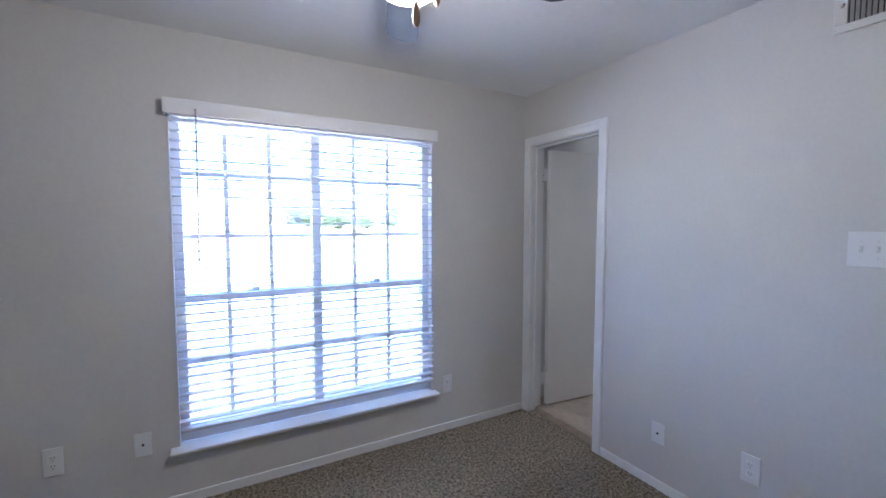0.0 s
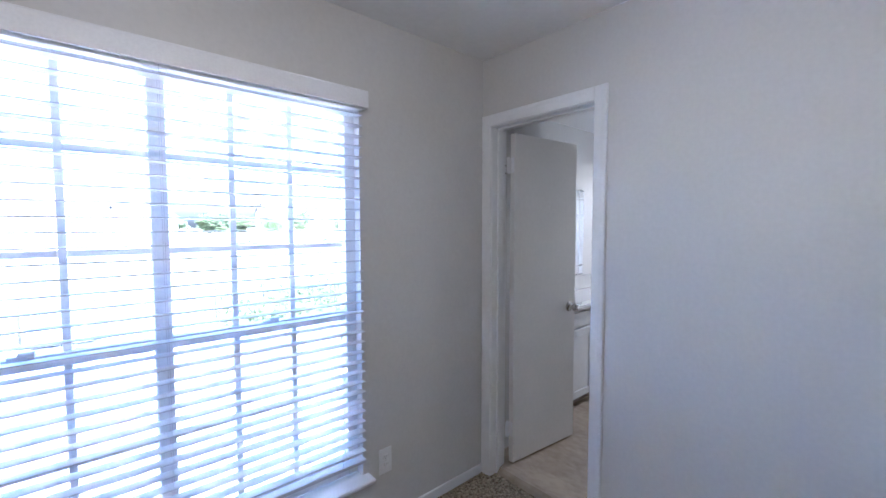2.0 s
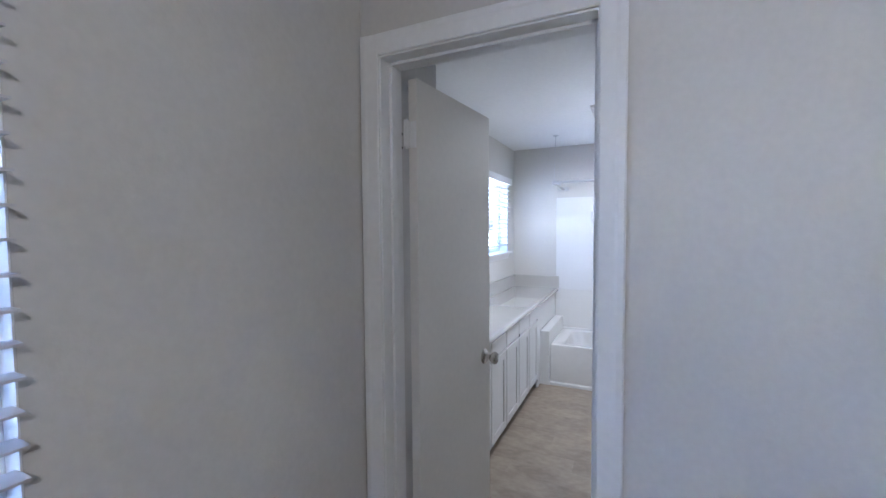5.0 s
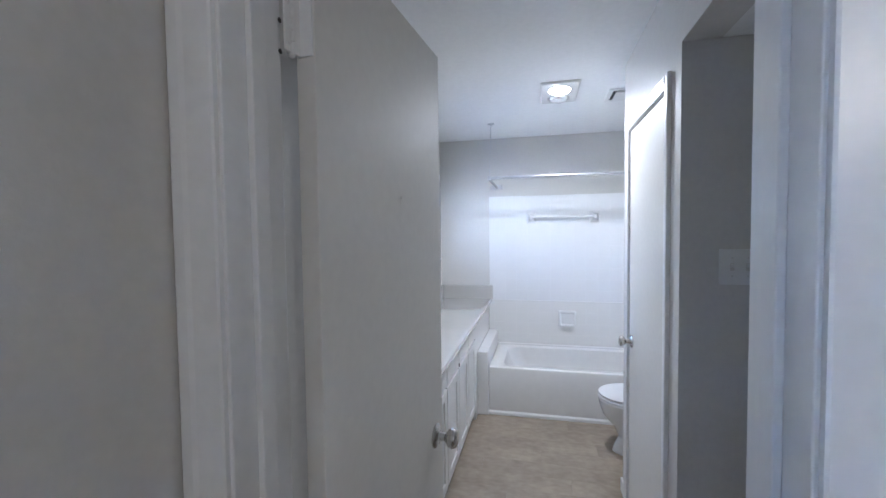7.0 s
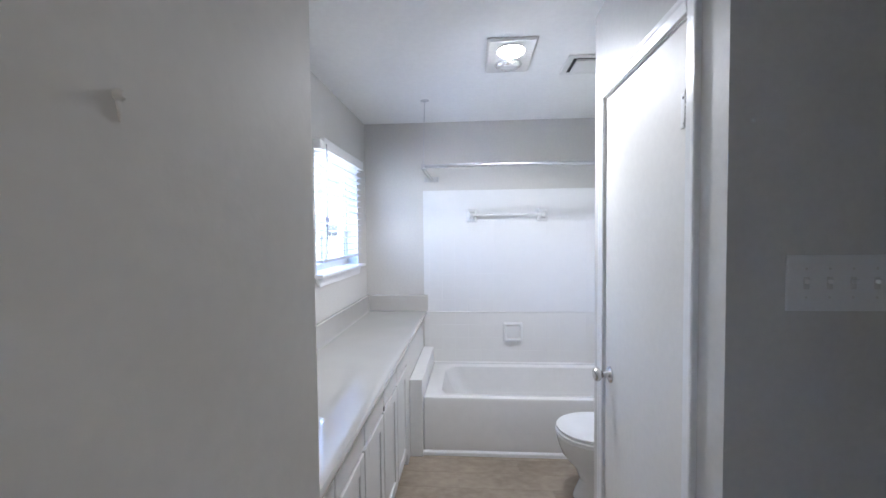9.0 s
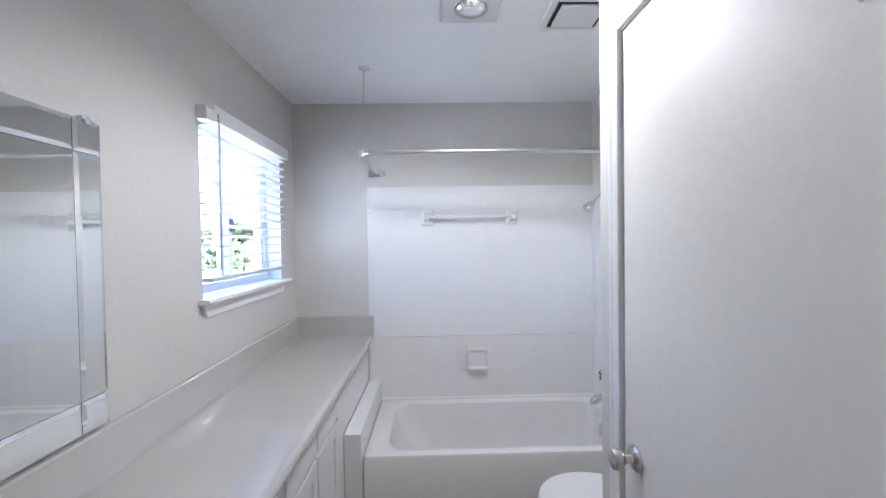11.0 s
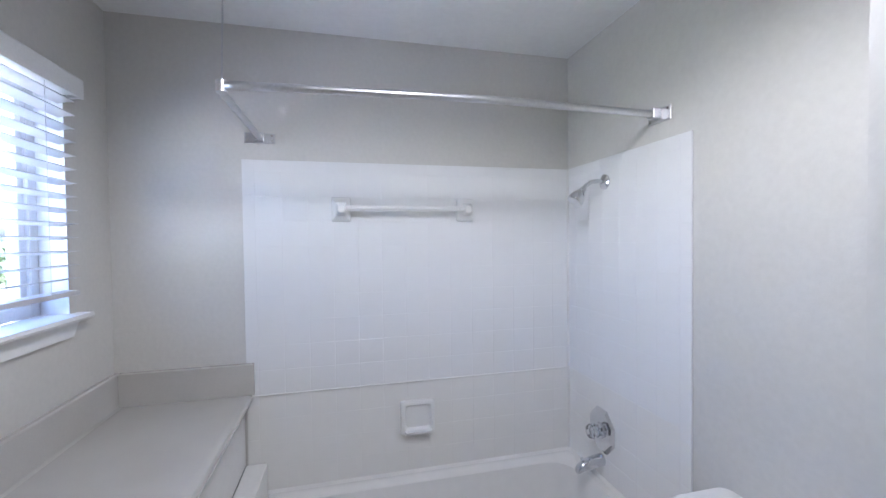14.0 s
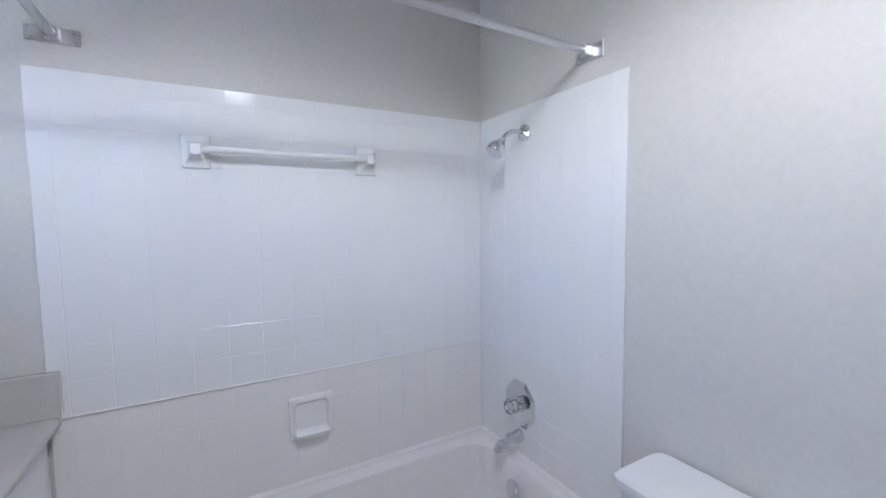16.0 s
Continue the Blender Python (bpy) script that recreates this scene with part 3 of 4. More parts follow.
duplex = [(0, 0.02, "socket"), (0, -0.02, "socket"), (0, 0, "screw")]
wall_plate("outlet", (-0.194, 3.49, 0.372), (0, -1, 0), 0.073, 0.132, "white duplex outlet low on the window wall", duplex, "outlet")
wall_plate("cable_plate", (0.145, 3.49, 0.364), (0, -1, 0), 0.072, 0.118, "white cable plate with one dark jack under the window", [(0, 0, "jack"), (0, 0.042, "screw"), (0, -0.042, "screw")], "wall plate")
wall_plate("outlet", (1.906, 3.49, 0.337), (0, -1, 0), 0.072, 0.125, "white duplex outlet beside the window sill", duplex, "outlet")
wall_plate("cable_plate", (2.60, 2.350, 0.318), (-1, 0, 0), 0.072, 0.116, "white cable plate with one dark jack on the door wall", [(0, 0, "jack"), (0, 0.042, "screw"), (0, -0.042, "screw")], "wall plate")
wall_plate("outlet", (2.60, 1.903, 0.352), (-1, 0, 0), 0.078, 0.132, "white duplex outlet low on the door wall", duplex, "outlet")
tog3 = [(a, 0, "toggle") for a in (-0.046, 0, 0.046)] + [(a, u, "screw") for a in (-0.046, 0, 0.046) for u in (-0.03, 0.03)]
wall_plate("light_switch", (2.60, 1.535, 1.378), (-1, 0, 0), 0.168, 0.130, "white triple toggle switch plate on the door wall", tog3, "light switch")
tog4 = [(a, 0, "toggle") for a in (-0.069, -0.023, 0.023, 0.069)] + [(a, u, "screw") for a in (-0.069, -0.023, 0.023, 0.069) for u in (-0.03, 0.03)]
wall_plate("light_switch", (3.71, 2.349, 1.403), (-1, 0, 0), 0.215, 0.118, "white four-gang toggle switch plate on the passage wall", tog4, "light switch")

# return-air grille high on the door wall
gr = thing("wall_vent", (2.60, 1.51, 2.19), "cream steel air grille with upright louvres high on the wall", "vent")
part("frame", boxes([(2.588, 1.325, 2.195, 2.60, 1.695, 2.225), (2.588, 1.325, 2.375, 2.60, 1.695, 2.405), (2.588, 1.325, 2.225, 2.60, 1.355, 2.375), (2.588, 1.655, 2.225, 2.60, 1.695, 2.375)], 0.002), VENTW, gr)
# No duct is cut: a near-black sheet carries the shade behind the louvres.
part("backing", block(2.5965, 1.355, 2.225, 2.599, 1.655, 2.375), SLOT, gr, "dark sheet for the shade inside the duct")
for k in range(19):
    y = 1.362 + k * 0.0155
    part("louvre", prism([(2.5965, y), (2.586, y + 0.007), (2.585, y + 0.006), (2.5955, y - 0.001)], "z", 2.225, 2.375), VENTW, gr)
part("damper_lever", boxes([(2.575, 1.668, 2.285, 2.588, 1.674, 2.297), (2.572, 1.664, 2.294, 2.588, 1.678, 2.300)], 0.001), VENTW, gr)

# ---------- ceiling fan ----------
FX, FY = 0.968, 2.06
fan = thing("ceiling_fan", (FX, FY, H), "dark five-blade ceiling fan with a lit opal glass lamp", "ceiling fan")
part("canopy", lathe((FX, FY, H), (0, 0, -1), [(0, 0.065), (0.02, 0.064), (0.045, 0.045), (0.055, 0.015)], 24), BRONZE, fan, smooth=True)
part("down_rod", tube([(FX, FY, H - 0.05), (FX, FY, H - 0.14)], 0.012, 12), BRONZE, fan)
part("motor_housing", lathe((FX, FY, 2.33), (0, 0, -1), [(0, 0.02), (0.01, 0.07), (0.03, 0.095), (0.08, 0.10), (0.11, 0.075), (0.13, 0.05), (0.14, 0.05)], 28), BRONZE, fan, smooth=True)
tip = math.atan2(2.59 - FY, 1.175 - FX)
for k in range(5):
    a = tip - k * radians(72)
    m = Matrix.Translation((FX, FY, 2.215)) @ Matrix.Rotation(a, 4, "Z") @ Matrix.Rotation(radians(11), 4, "X")
    bm = prism([(0.15, -0.045), (0.17, -0.052), (0.50, -0.062), (0.545, -0.05), (0.562, -0.02), (0.558, 0.03), (0.535, 0.058), (0.49, 0.064), (0.17, 0.052), (0.15, 0.045)], "z", -0.003, 0.003)
    bmesh.ops.transform(bm, matrix=m, verts=bm.verts)
    bld = part("blade", bm, FANBLADE, fan)
    bm = boxes([(0.07, -0.016, 0.003, 0.16, 0.016, 0.008), (0.15, -0.035, 0.003, 0.22, 0.035, 0.007)], 0.001)
    bmesh.ops.transform(bm, matrix=m, verts=bm.verts)
    part("blade_iron", bm, BRONZE, bld)
part("lamp_bowl", lathe((FX, FY, 2.195), (0, 0, -1), [(0, 0.045), (0.010, 0.058), (0.04, 0.068), (0.080, 0.074), (0.098, 0.072), (0.100, 0.062)], 28), OPAL, fan, "lit opal glass shade", True)
for dx, dy, z0, z1, r in ((-0.018, -0.085, 2.075, 1.965, 0.010), (0.055, -0.06, 2.155, 2.05, 0.009)):
    part("pull_chain", tube([(FX + dx * 0.6, FY + dy * 0.6, 2.18), (FX + dx, FY + dy, 2.16), (FX + dx, FY + dy, z0 - 0.045)], 0.0012, 6), NICKEL, fan)
    part("pull_fob", lathe((FX + dx, FY + dy, z0 - 0.04), (0, 0, -1), [(0, 0.003), (0.01, 0.006), (0.035, r), (0.055, r * 0.95), (0.066, 0.004)], 12), FOB, fan, "turned light wood fob", True)
lamp = new("fan_light", bpy.data.lights.new("fan_light", "POINT"))
lamp.data.energy, lamp.data.color, lamp.data.shadow_soft_size = 1.0, (1.0, 0.78, 0.52), 0.05
lamp.location = (FX, FY, 2.06)

# ---------- vanity ----------
Y0 = 3.535
ct = thing("countertop", (4.5, 3.77, 0.82), "long pale beige laminate vanity counter with rolled edge and backsplash", "countertop")
part("slab", prism([(4.016, 0.822), (4.016, 0.860), (3.535, 0.860), (3.517, 0.860), (3.508, 0.857), (3.503, 0.849), (3.503, 0.834), (3.508, 0.825), (3.516, 0.822)], "x", 3.212, 6.246), COUNTER, ct, smooth=True)
part("backsplash", prism([(4.0185, 0.8605), (4.0185, 0.996), (4.004, 0.996), (3.999, 0.990), (3.998, 0.874), (3.994, 0.865), (3.984, 0.8605)], "x", 3.212, 6.246), COUNTER, ct, smooth=True)
part("end_splash", prism([(6.247, 0.8605), (6.247, 0.9955), (6.234, 0.9955), (6.229, 0.990), (6.228, 0.8605)], "y", 3.495, 3.997), COUNTER, ct, smooth=True)


def cabinet(x0, n, w, ends_dark=False):
    """A base unit with a row of drawer fronts over a row of shaker doors."""
    ob = thing("vanity_cabinet", (x0 + n * w / 2, 3.78, 0.03), "white painted vanity base cabinet with panelled doors under the counter", "cabinet", "vanity cabinets")
    x1 = x0 + n * w
    part("body", boxes([(x0, Y0 + 0.020, 0.10, x1, 4.01, 0.821)]), CABINET, ob)
    part("toe_kick", boxes([(x0, Y0 + 0.075, 0.0305, x1, Y0 + 0.095, 0.10)]), KICK, ob)
    for k in range(n):
        a, b = x0 + k * w + 0.008, x0 + (k + 1) * w - 0.008
        part("drawer_front", block(a, Y0, 0.690, b, Y0 + 0.019, 0.806, 0.004), CABINET, ob)
        door = part("cabinet_door", boxes([(a, Y0, 0.118, a + 0.055, Y0 + 0.019, 0.672), (b - 0.055, Y0, 0.118, b, Y0 + 0.019, 0.672), (a + 0.055, Y0, 0.617, b - 0.055, Y0 + 0.019, 0.672),
                                           (a + 0.055, Y0, 0.118, b - 0.055, Y0 + 0.019, 0.173)], 0.002), CABINET, ob)
        part("door_panel", block(a + 0.055, Y0 + 0.008, 0.173, b - 0.055, Y0 + 0.014, 0.617), CABINET, door)
    return ob


# A near-black block set between the fronts paints in the gap's shade.
tagged(part("latch_hole", block(4.676, Y0 - 0.0012, 0.678, 4.684, Y0 + 0.004, 0.700), SLOT), "small dark block for the shade in a cabinet front gap", "gap")
for x0, n in ((3.31, 1), (3.65, 2), (4.33, 3)):
    cabinet(x0, n, 0.34)
tagged(part("filler_panel", boxes([(3.212, Y0 + 0.003, 0.0305, 3.309, Y0 + 0.022, 0.821)], 0.001), CABINET), "white filler panel between wall pier and vanity cabinet", "panel", kind="structure")
tagged(part("side_panel", boxes([(5.352, Y0 + 0.003, 0.0305, 5.46, Y0 + 0.022, 0.820), (5.46, Y0 + 0.003, 0.551, 6.246, Y0 + 0.022, 0.820)], 0.001), CABINET), "white panel closing the counter's end above the tub ledge", "panel", kind="structure")
tagged(part("tub_ledge", block(5.455, 3.452, 0.0305, 6.246, 3.537, 0.550, 0.004), TRIM), "low white boxed ledge between tub and vanity", "ledge", kind="structure")

# bevelled strip mirror over the counter
mr = thing("mirror", (4.28, 4.01, 1.0), "large wall mirror with wide mirror-strip edging over the counter", "mirror")
mx0, mx1, mz0, mz1 = 3.95, 4.615, 1.004, 1.845
part("main_mirror", block(mx0 + 0.09, 4.0085, mz0 + 0.09, mx1 - 0.09, 4.0135, mz1 - 0.09, 0.0), MIRROR, mr)
part("backing", block(mx0 + 0.004, 4.0138, mz0 + 0.004, mx1 - 0.004, 4.0190, mz1 - 0.004), MIRROR_EDGE, mr)


def strip(a0, u0, a1, u1):
    """A mirror strip with a bevelled face."""
    g, d = 0.0125, 0.0035
    lo, hi = 4.0055, 4.0135
    rings = [[(a0, hi, u0), (a1, hi, u0), (a1, hi, u1), (a0, hi, u1)], [(a0, lo + d, u0), (a1, lo + d, u0), (a1, lo + d, u1), (a0, lo + d, u1)],
             [(a0 + g, lo, u0 + g), (a1 - g, lo, u0 + g), (a1 - g, lo, u1 - g), (a0 + g, lo, u1 - g)]]
    part("mirror_strip", loft(rings), MIRROR, mr)


strip(mx1 - 0.088, mz0 + 0.09, mx1, mz1 - 0.09)
strip(mx0, mz0 + 0.09, mx0 + 0.088, mz1 - 0.09)
for a0, a1 in ((mx1 - 0.088, mx1), (mx0, mx0 + 0.088), (mx0 + 0.09, mx1 - 0.09)):
    strip(a0, mz0, a1, mz0 + 0.088)
    strip(a0, mz1 - 0.088, a1, mz1)
for x in (mx1 - 0.045, mx0 + 0.15):
    part("clip", boxes([(x - 0.02, 4.000, mz1 + 0.001, x + 0.02, 4.019, mz1 + 0.008), (x - 0.008, 4.0, mz1 - 0.01, x + 0.008, 4.0045, mz1 + 0.012)], 0.001), PLATE, mr, "clear plastic mirror clip")

# ---------- tub ----------
tx0, tx1, ty0, ty1, rim = 5.49, 6.2428, 1.9688, 3.450, 0.42
tub = thing("bathtub", (5.87, 2.72, 0.03), "white enamel alcove bathtub with plain apron and chrome overflow", "bathtub")
rings = [round_rect(tx0, ty0, tx1, ty1, 0.031, 0.012), round_rect(tx0, ty0, tx1, ty1, rim - 0.02, 0.012), round_rect(tx0 + 0.006, ty0 + 0.004, tx1 - 0.004, ty1 - 0.004, rim - 0.005, 0.014),
         round_rect(tx0 + 0.02, ty0 + 0.012, tx1 - 0.012, ty1 - 0.012, rim, 0.02),
         round_rect(tx0 + 0.065, ty0 + 0.06, tx1 - 0.055, ty1 - 0.09, rim - 0.003, 0.11), round_rect(tx0 + 0.08, ty0 + 0.07, tx1 - 0.07, ty1 - 0.11, rim - 0.015, 0.12),
         round_rect(tx0 + 0.095, ty0 + 0.085, tx1 - 0.085, ty1 - 0.15, 0.30, 0.12), round_rect(tx0 + 0.12, ty0 + 0.11, tx1 - 0.11, ty1 - 0.27, 0.12, 0.12),
         round_rect(tx0 + 0.16, ty0 + 0.15, tx1 - 0.15, ty1 - 0.34, 0.075, 0.12)]
part("shell", loft(rings), TUB, tub, smooth=True)
part("base_strip", prism([(5.476, 0.0305), (5.478, 0.050), (5.489, 0.062), (5.492, 0.062), (5.492, 0.0305)], "y", 1.98, 3.452), TRIM, tub, "white base strip")
part("overflow_plate", lathe((5.90, 2.072, 0.335), (0, 1, 0.22), [(0, 0.036), (0.004, 0.036), (0.008, 0.030), (0.009, 0.006)], 24), CHROME, tub, "chrome overflow plate", True)
part("caulk_bead", prism([(6.2428, 0.408), (6.2428, 0.429), (6.238, 0.4265), (6.2285, 0.420), (6.226, 0.408)], "y", 1.984, 3.45), TUB, tub, "white caulk along the wall")
part("caulk_bead", prism([(1.970, 0.408), (1.970, 0.432), (1.9835, 0.429), (1.9875, 0.4265), (1.997, 0.420), (2.0, 0.408)], "x", 5.50, 6.2425), TUB, tub, "white caulk along the wall")
part("drain", lathe((5.87, 2.30, 0.0755), (0, 0, 1), [(0, 0.03), (0.003, 0.03), (0.004, 0.02)], 20), CHROME, tub, "chrome drain", True)

# ---------- tile surround ----------
TZ = 1.822


def tile_mesh(w, h, mat, d=0.0062):
    """One glazed tile with softly pillowed edges, lying in its own x and z, facing -y."""
    bm = bmesh.new()
    e = 0.0011
    rings = [[(x, 0, z) for x, z in ((0, 0), (w, 0), (w, h), (0, h))], [(x, -d + 0.0006, z) for x, z in ((0, 0), (w, 0), (w, h), (0, h))],
             [(x, -d, z) for x, z in ((e, e), (w - e, e), (w - e, h - e), (e, h - e))]]
    made = [[bm.verts.new(p) for p in r] for r in rings]
    for a, b in zip(made, made[1:]):
        for k in range(4):
            bm.faces.new((a[k], a[(k + 1) % 4], b[(k + 1) % 4], b[k]))
    bm.faces.new(made[-1])
    bmesh.ops.recalc_face_normals(bm, faces=bm.faces)
    me = bpy.data.meshes.new("tile")
    bm.to_mesh(me)
    bm.free()
    me.materials.append(mat)
    return me


TILES = {}


def lay(ob, world_pose, rows):
    """Tiles (across, up, width, height) on a wall, in the frame of world_pose: x across, z up, -y to the room."""
    inv = Matrix.Translation(-BASE[ob])
    for a, u, w, h in rows:
        key = (round(w, 4), round(h, 4), u + h < 0.86)
        if key not in TILES:
            TILES[key] = tile_mesh(key[0], key[1], TILE_LOW if key[2] else TILE)
        o = new("tile", TILES[key])
        o.parent = ob
        o.matrix_basis = inv @ world_pose @ pose(a, 0, u, random.uniform(-0.05, 0.05), 0, random.uniform(-0.06, 0.06))


def surround(name, world_pose, length, label, trim_end, low_len):
    """Square field tiles with bullnose trim on top and down the free edge; across runs from the inside corner."""
    at = world_pose.translation
    ob = thing(name, at, label, "tile wall", kind="structure")
    bm = boxes([(0, -0.0052, 0.42, low_len, -0.0005, 0.90), (0, -0.0052, 0.90, length, -0.0005, 1.872)])
    bmesh.ops.transform(bm, matrix=world_pose, verts=bm.verts)
    part("grout_bed", bm, GROUT, ob)
    p, g, rows = 0.108, 0.0011, []
    n = int((length - 0.05) / p)
    first = length - 0.05 - n * p
    starts = [(first + k * p, p) for k in range(n)] + ([(0, first)] if first > 0.01 else [])
    z = TZ
    while z - p > 0.40:
        e = g if z > 0.88 else 0.0002
        for a, w in starts:
            rows.append((a + e / 2, z - p + 0.0001, w - e, p - 0.0002))
        z -= p
    for a, w in starts:
        if z - 0.418 > 0.015:
            rows.append((a + g / 2, 0.418, w - g, z - 0.418 - g / 2))
    a = length - 0.05
    while a > 0.001:
        b = max(0, a - 0.15)
        if a - b > 0.01:
            rows.append((b + g / 2, TZ + g / 2, a - b - g, 0.05 - g))
        a = b
    z = TZ + 0.05
    while z > trim_end + 0.01:
        b = max(trim_end, z - 0.152)
        rows.append((length - 0.05 + g / 2, b + g / 2, 0.05 - g, z - b - g))
        z = b
    lay(ob, world_pose, rows)
    return ob


# back wall faces -x: across runs +y from the right-hand corner; right wall faces +y: across runs -x from that corner
back = Matrix(((0, 1, 0, 6.2495), (1, 0, 0, 1.9825), (0, 0, 1, 0), (0, 0, 0, 1)))
side = Matrix(((-1, 0, 0, 6.2425), (0, -1, 0, 1.9755), (0, 0, 1, 0), (0, 0, 0, 1)))
tile_back = surround("tile_wall_1", back, 1.545, "glossy white square wall tile behind the tub", 0.555, 1.545)
tw = surround("tile_wall_2", side, 0.773, "glossy white square wall tile on the shower's faucet side", 0.42, 0.773)
part("caulk_bead", block(6.2375, 1.99, 0.8465, 6.2435, 3.527, 0.8535, 0.0028), TUB, tile_back, "raised white bead along the reglazed tile")
part("caulk_bead", block(6.2355, 1.981, 0.424, 6.2435, 1.9895, 1.868, 0.003), TUB, tw, "white caulk in the corner")

# ---------- bath fittings ----------
TB = 6.2425
tb = thing("towel_bar", (TB, 2.83, 1.66), "white ceramic towel bar on the tile wall", "towel bar")
for y in (3.118, 2.538):
    rings = []
    for x, hy, hz, r in ((TB, 0.042, 0.054, 0.006), (TB - 0.012, 0.040, 0.052, 0.008), (TB - 0.026, 0.024, 0.030, 0.008), (TB - 0.055, 0.018, 0.021, 0.008), (TB - 0.066, 0.014, 0.016, 0.008)):
        rings.append([(x, a, b) for a, b, _ in round_rect(y - hy, 1.660 - hz, y + hy, 1.660 + hz, 0, r, 3)])
    part("holder", loft(rings), CHINA, tb, "white ceramic holder", True)
part("bar", tube([(TB - 0.048, 2.545, 1.663), (TB - 0.048, 3.112, 1.663)], 0.0105, 14), PLATE, tb, "white plastic bar", True)

sd = thing("soap_dish", (TB, 2.783, 0.60), "white ceramic soap dish set in the tile wall", "soap dish")
rings = []
for x, hy, hz, r in ((TB, 0.082, 0.079, 0.010), (TB - 0.014, 0.080, 0.077, 0.012), (TB - 0.018, 0.074, 0.071, 0.012), (TB - 0.017, 0.064, 0.060, 0.014), (TB - 0.004, 0.056, 0.050, 0.014)):
    rings.append([(x, 2.783 + a, 0.683 + b) for a, b, _ in round_rect(-hy, -hz, hy, hz, 0, r, 3)])
part("frame", loft(rings), CHINA, sd, smooth=True)
part("lip", loft([[(x, 2.783 + a, z) for a, x in ((-0.066, TB - 0.006), (-0.060, TB - 0.040), (0.060, TB - 0.040), (0.066, TB - 0.006))] for z in (0.612, 0.624)]), CHINA, sd, smooth=False)

sh = thing("wall_shower", (5.935, 1.982, 1.765), "polished chrome shower head on a bent arm", "shower head")
part("flange", lathe((5.935, 1.982, 1.765), (0, 1, 0), [(0, 0.034), (0.004, 0.033), (0.012, 0.020), (0.015, 0.011)], 24), CHROME, sh, smooth=True)
part("arm", tube([(5.935, 1.97, 1.765), (5.935, 2.02, 1.768), (5.935, 2.05, 1.764), (5.935, 2.075, 1.748), (5.935, 2.095, 1.725)], 0.0095, 12), CHROME, sh, smooth=True)
hd = Vector((0, 0.62, -0.78)).normalized()
part("head", lathe((5.935, 2.088, 1.733), hd, [(0, 0.011), (0.012, 0.016), (0.018, 0.014), (0.024, 0.022), (0.05, 0.034), (0.068, 0.036), (0.074, 0.033), (0.0745, 0.005)], 26), CHROME, sh, smooth=True)
vl = thing("shower_valve", (5.960, 1.982, 0.645), "chrome octagonal shower valve with a clear knob", "shower valve")
rings = [[(5.960 + r * math.cos(radians(22.5 + 45 * k)), 1.982 + d, 0.645 + r * 1.08 * math.sin(radians(22.5 + 45 * k))) for k in range(8)] for d, r in ((0, 0.098), (0.003, 0.098), (0.010, 0.082), (0.012, 0.05))]
part("plate", loft(rings), CHROME, vl, "chrome octagonal plate")
part("stem", lathe((5.960, 1.99, 0.645), (0, 1, 0), [(0, 0.036), (0.012, 0.034), (0.016, 0.022), (0.03, 0.020)], 20), CHROME, vl, smooth=True)
part("knob", lathe((5.960, 2.008, 0.645), (0, 1, 0), [(0, 0.018), (0.006, 0.030), (0.03, 0.033), (0.042, 0.028), (0.046, 0.012)], 9), CRYSTAL, vl, "clear faceted acrylic knob")
part("knob_cap", lathe((5.960, 2.054, 0.645), (0, 1, 0), [(0, 0.012), (0.003, 0.011)], 16), CHROME, vl)
sp = thing("tub_spout", (5.962, 1.969, 0.50), "polished chrome tub spout", "tub spout")
rings = []
for y, z, rx, rz in ((1.969, 0.508, 0.027, 0.030), (1.985, 0.508, 0.026, 0.029), (2.05, 0.500, 0.024, 0.027), (2.085, 0.490, 0.022, 0.024), (2.105, 0.480, 0.019, 0.017), (2.112, 0.474, 0.014, 0.010)):
    rings.append([(5.962 + rx * math.cos(2 * math.pi * k / 18), y, z + rz * math.sin(2 * math.pi * k / 18)) for k in range(18)])
part("body", loft(rings), CHROME, sp, smooth=True)
part("diverter", lathe((5.962, 2.085, 0.510), (0, 0, 1), [(0, 0.004), (0.012, 0.004), (0.014, 0.008), (0.02, 0.007)], 10), CHROME, sp)

# shower curtain rod with its ceiling stay
ZR = 1.973
rod = thing("curtain_rod", (5.66, 2.72, ZR), "bare L-shaped aluminium shower curtain rod with a ceiling stay", "curtain rod")
pts = [(5.622, 1.985, ZR - 0.004), (5.622, 2.65, ZR + 0.006), (5.668, 3.395, ZR + 0.010)]
for k in range(1, 9):
    a = radians(90 * k / 8)
    pts.append((5.668 + 0.07 * (1 - math.cos(a)), 3.398 + 0.07 * math.sin(a), ZR + 0.010))
pts.append((6.24, 3.452, ZR - 0.008))
part("rod", tube(pts, 0.0125, 14), RODM, rod, smooth=True)
part("wall_flange", boxes([(5.562, 1.9755, ZR - 0.036, 5.672, 1.981, ZR + 0.016), (5.604, 1.981, ZR - 0.022, 5.640, 2.014, ZR + 0.014)], 0.002), RODM, rod)
part("wall_flange", boxes([(6.243, 3.392, ZR - 0.030, 6.2495, 3.515, ZR + 0.014), (6.214, 3.435, ZR - 0.024, 6.243, 3.469, ZR + 0.010)], 0.002), RODM, rod)
part("stay", tube([(5.686, 3.456, ZR), (5.682, 3.44, H - 0.004)], 0.0026, 8), RODM, rod)
part("stay_flange", lathe((5.682, 3.44, H), (0, 0, -1), [(0, 0.030), (0.003, 0.030), (0.007, 0.012), (0.014, 0.006)], 18), RODM, rod, smooth=True)
part("stay_clip", tube([(5.686, 3.456, ZR - 0.008), (5.686, 3.456, ZR + 0.026)], 0.0155, 14), RODM, rod, smooth=True)

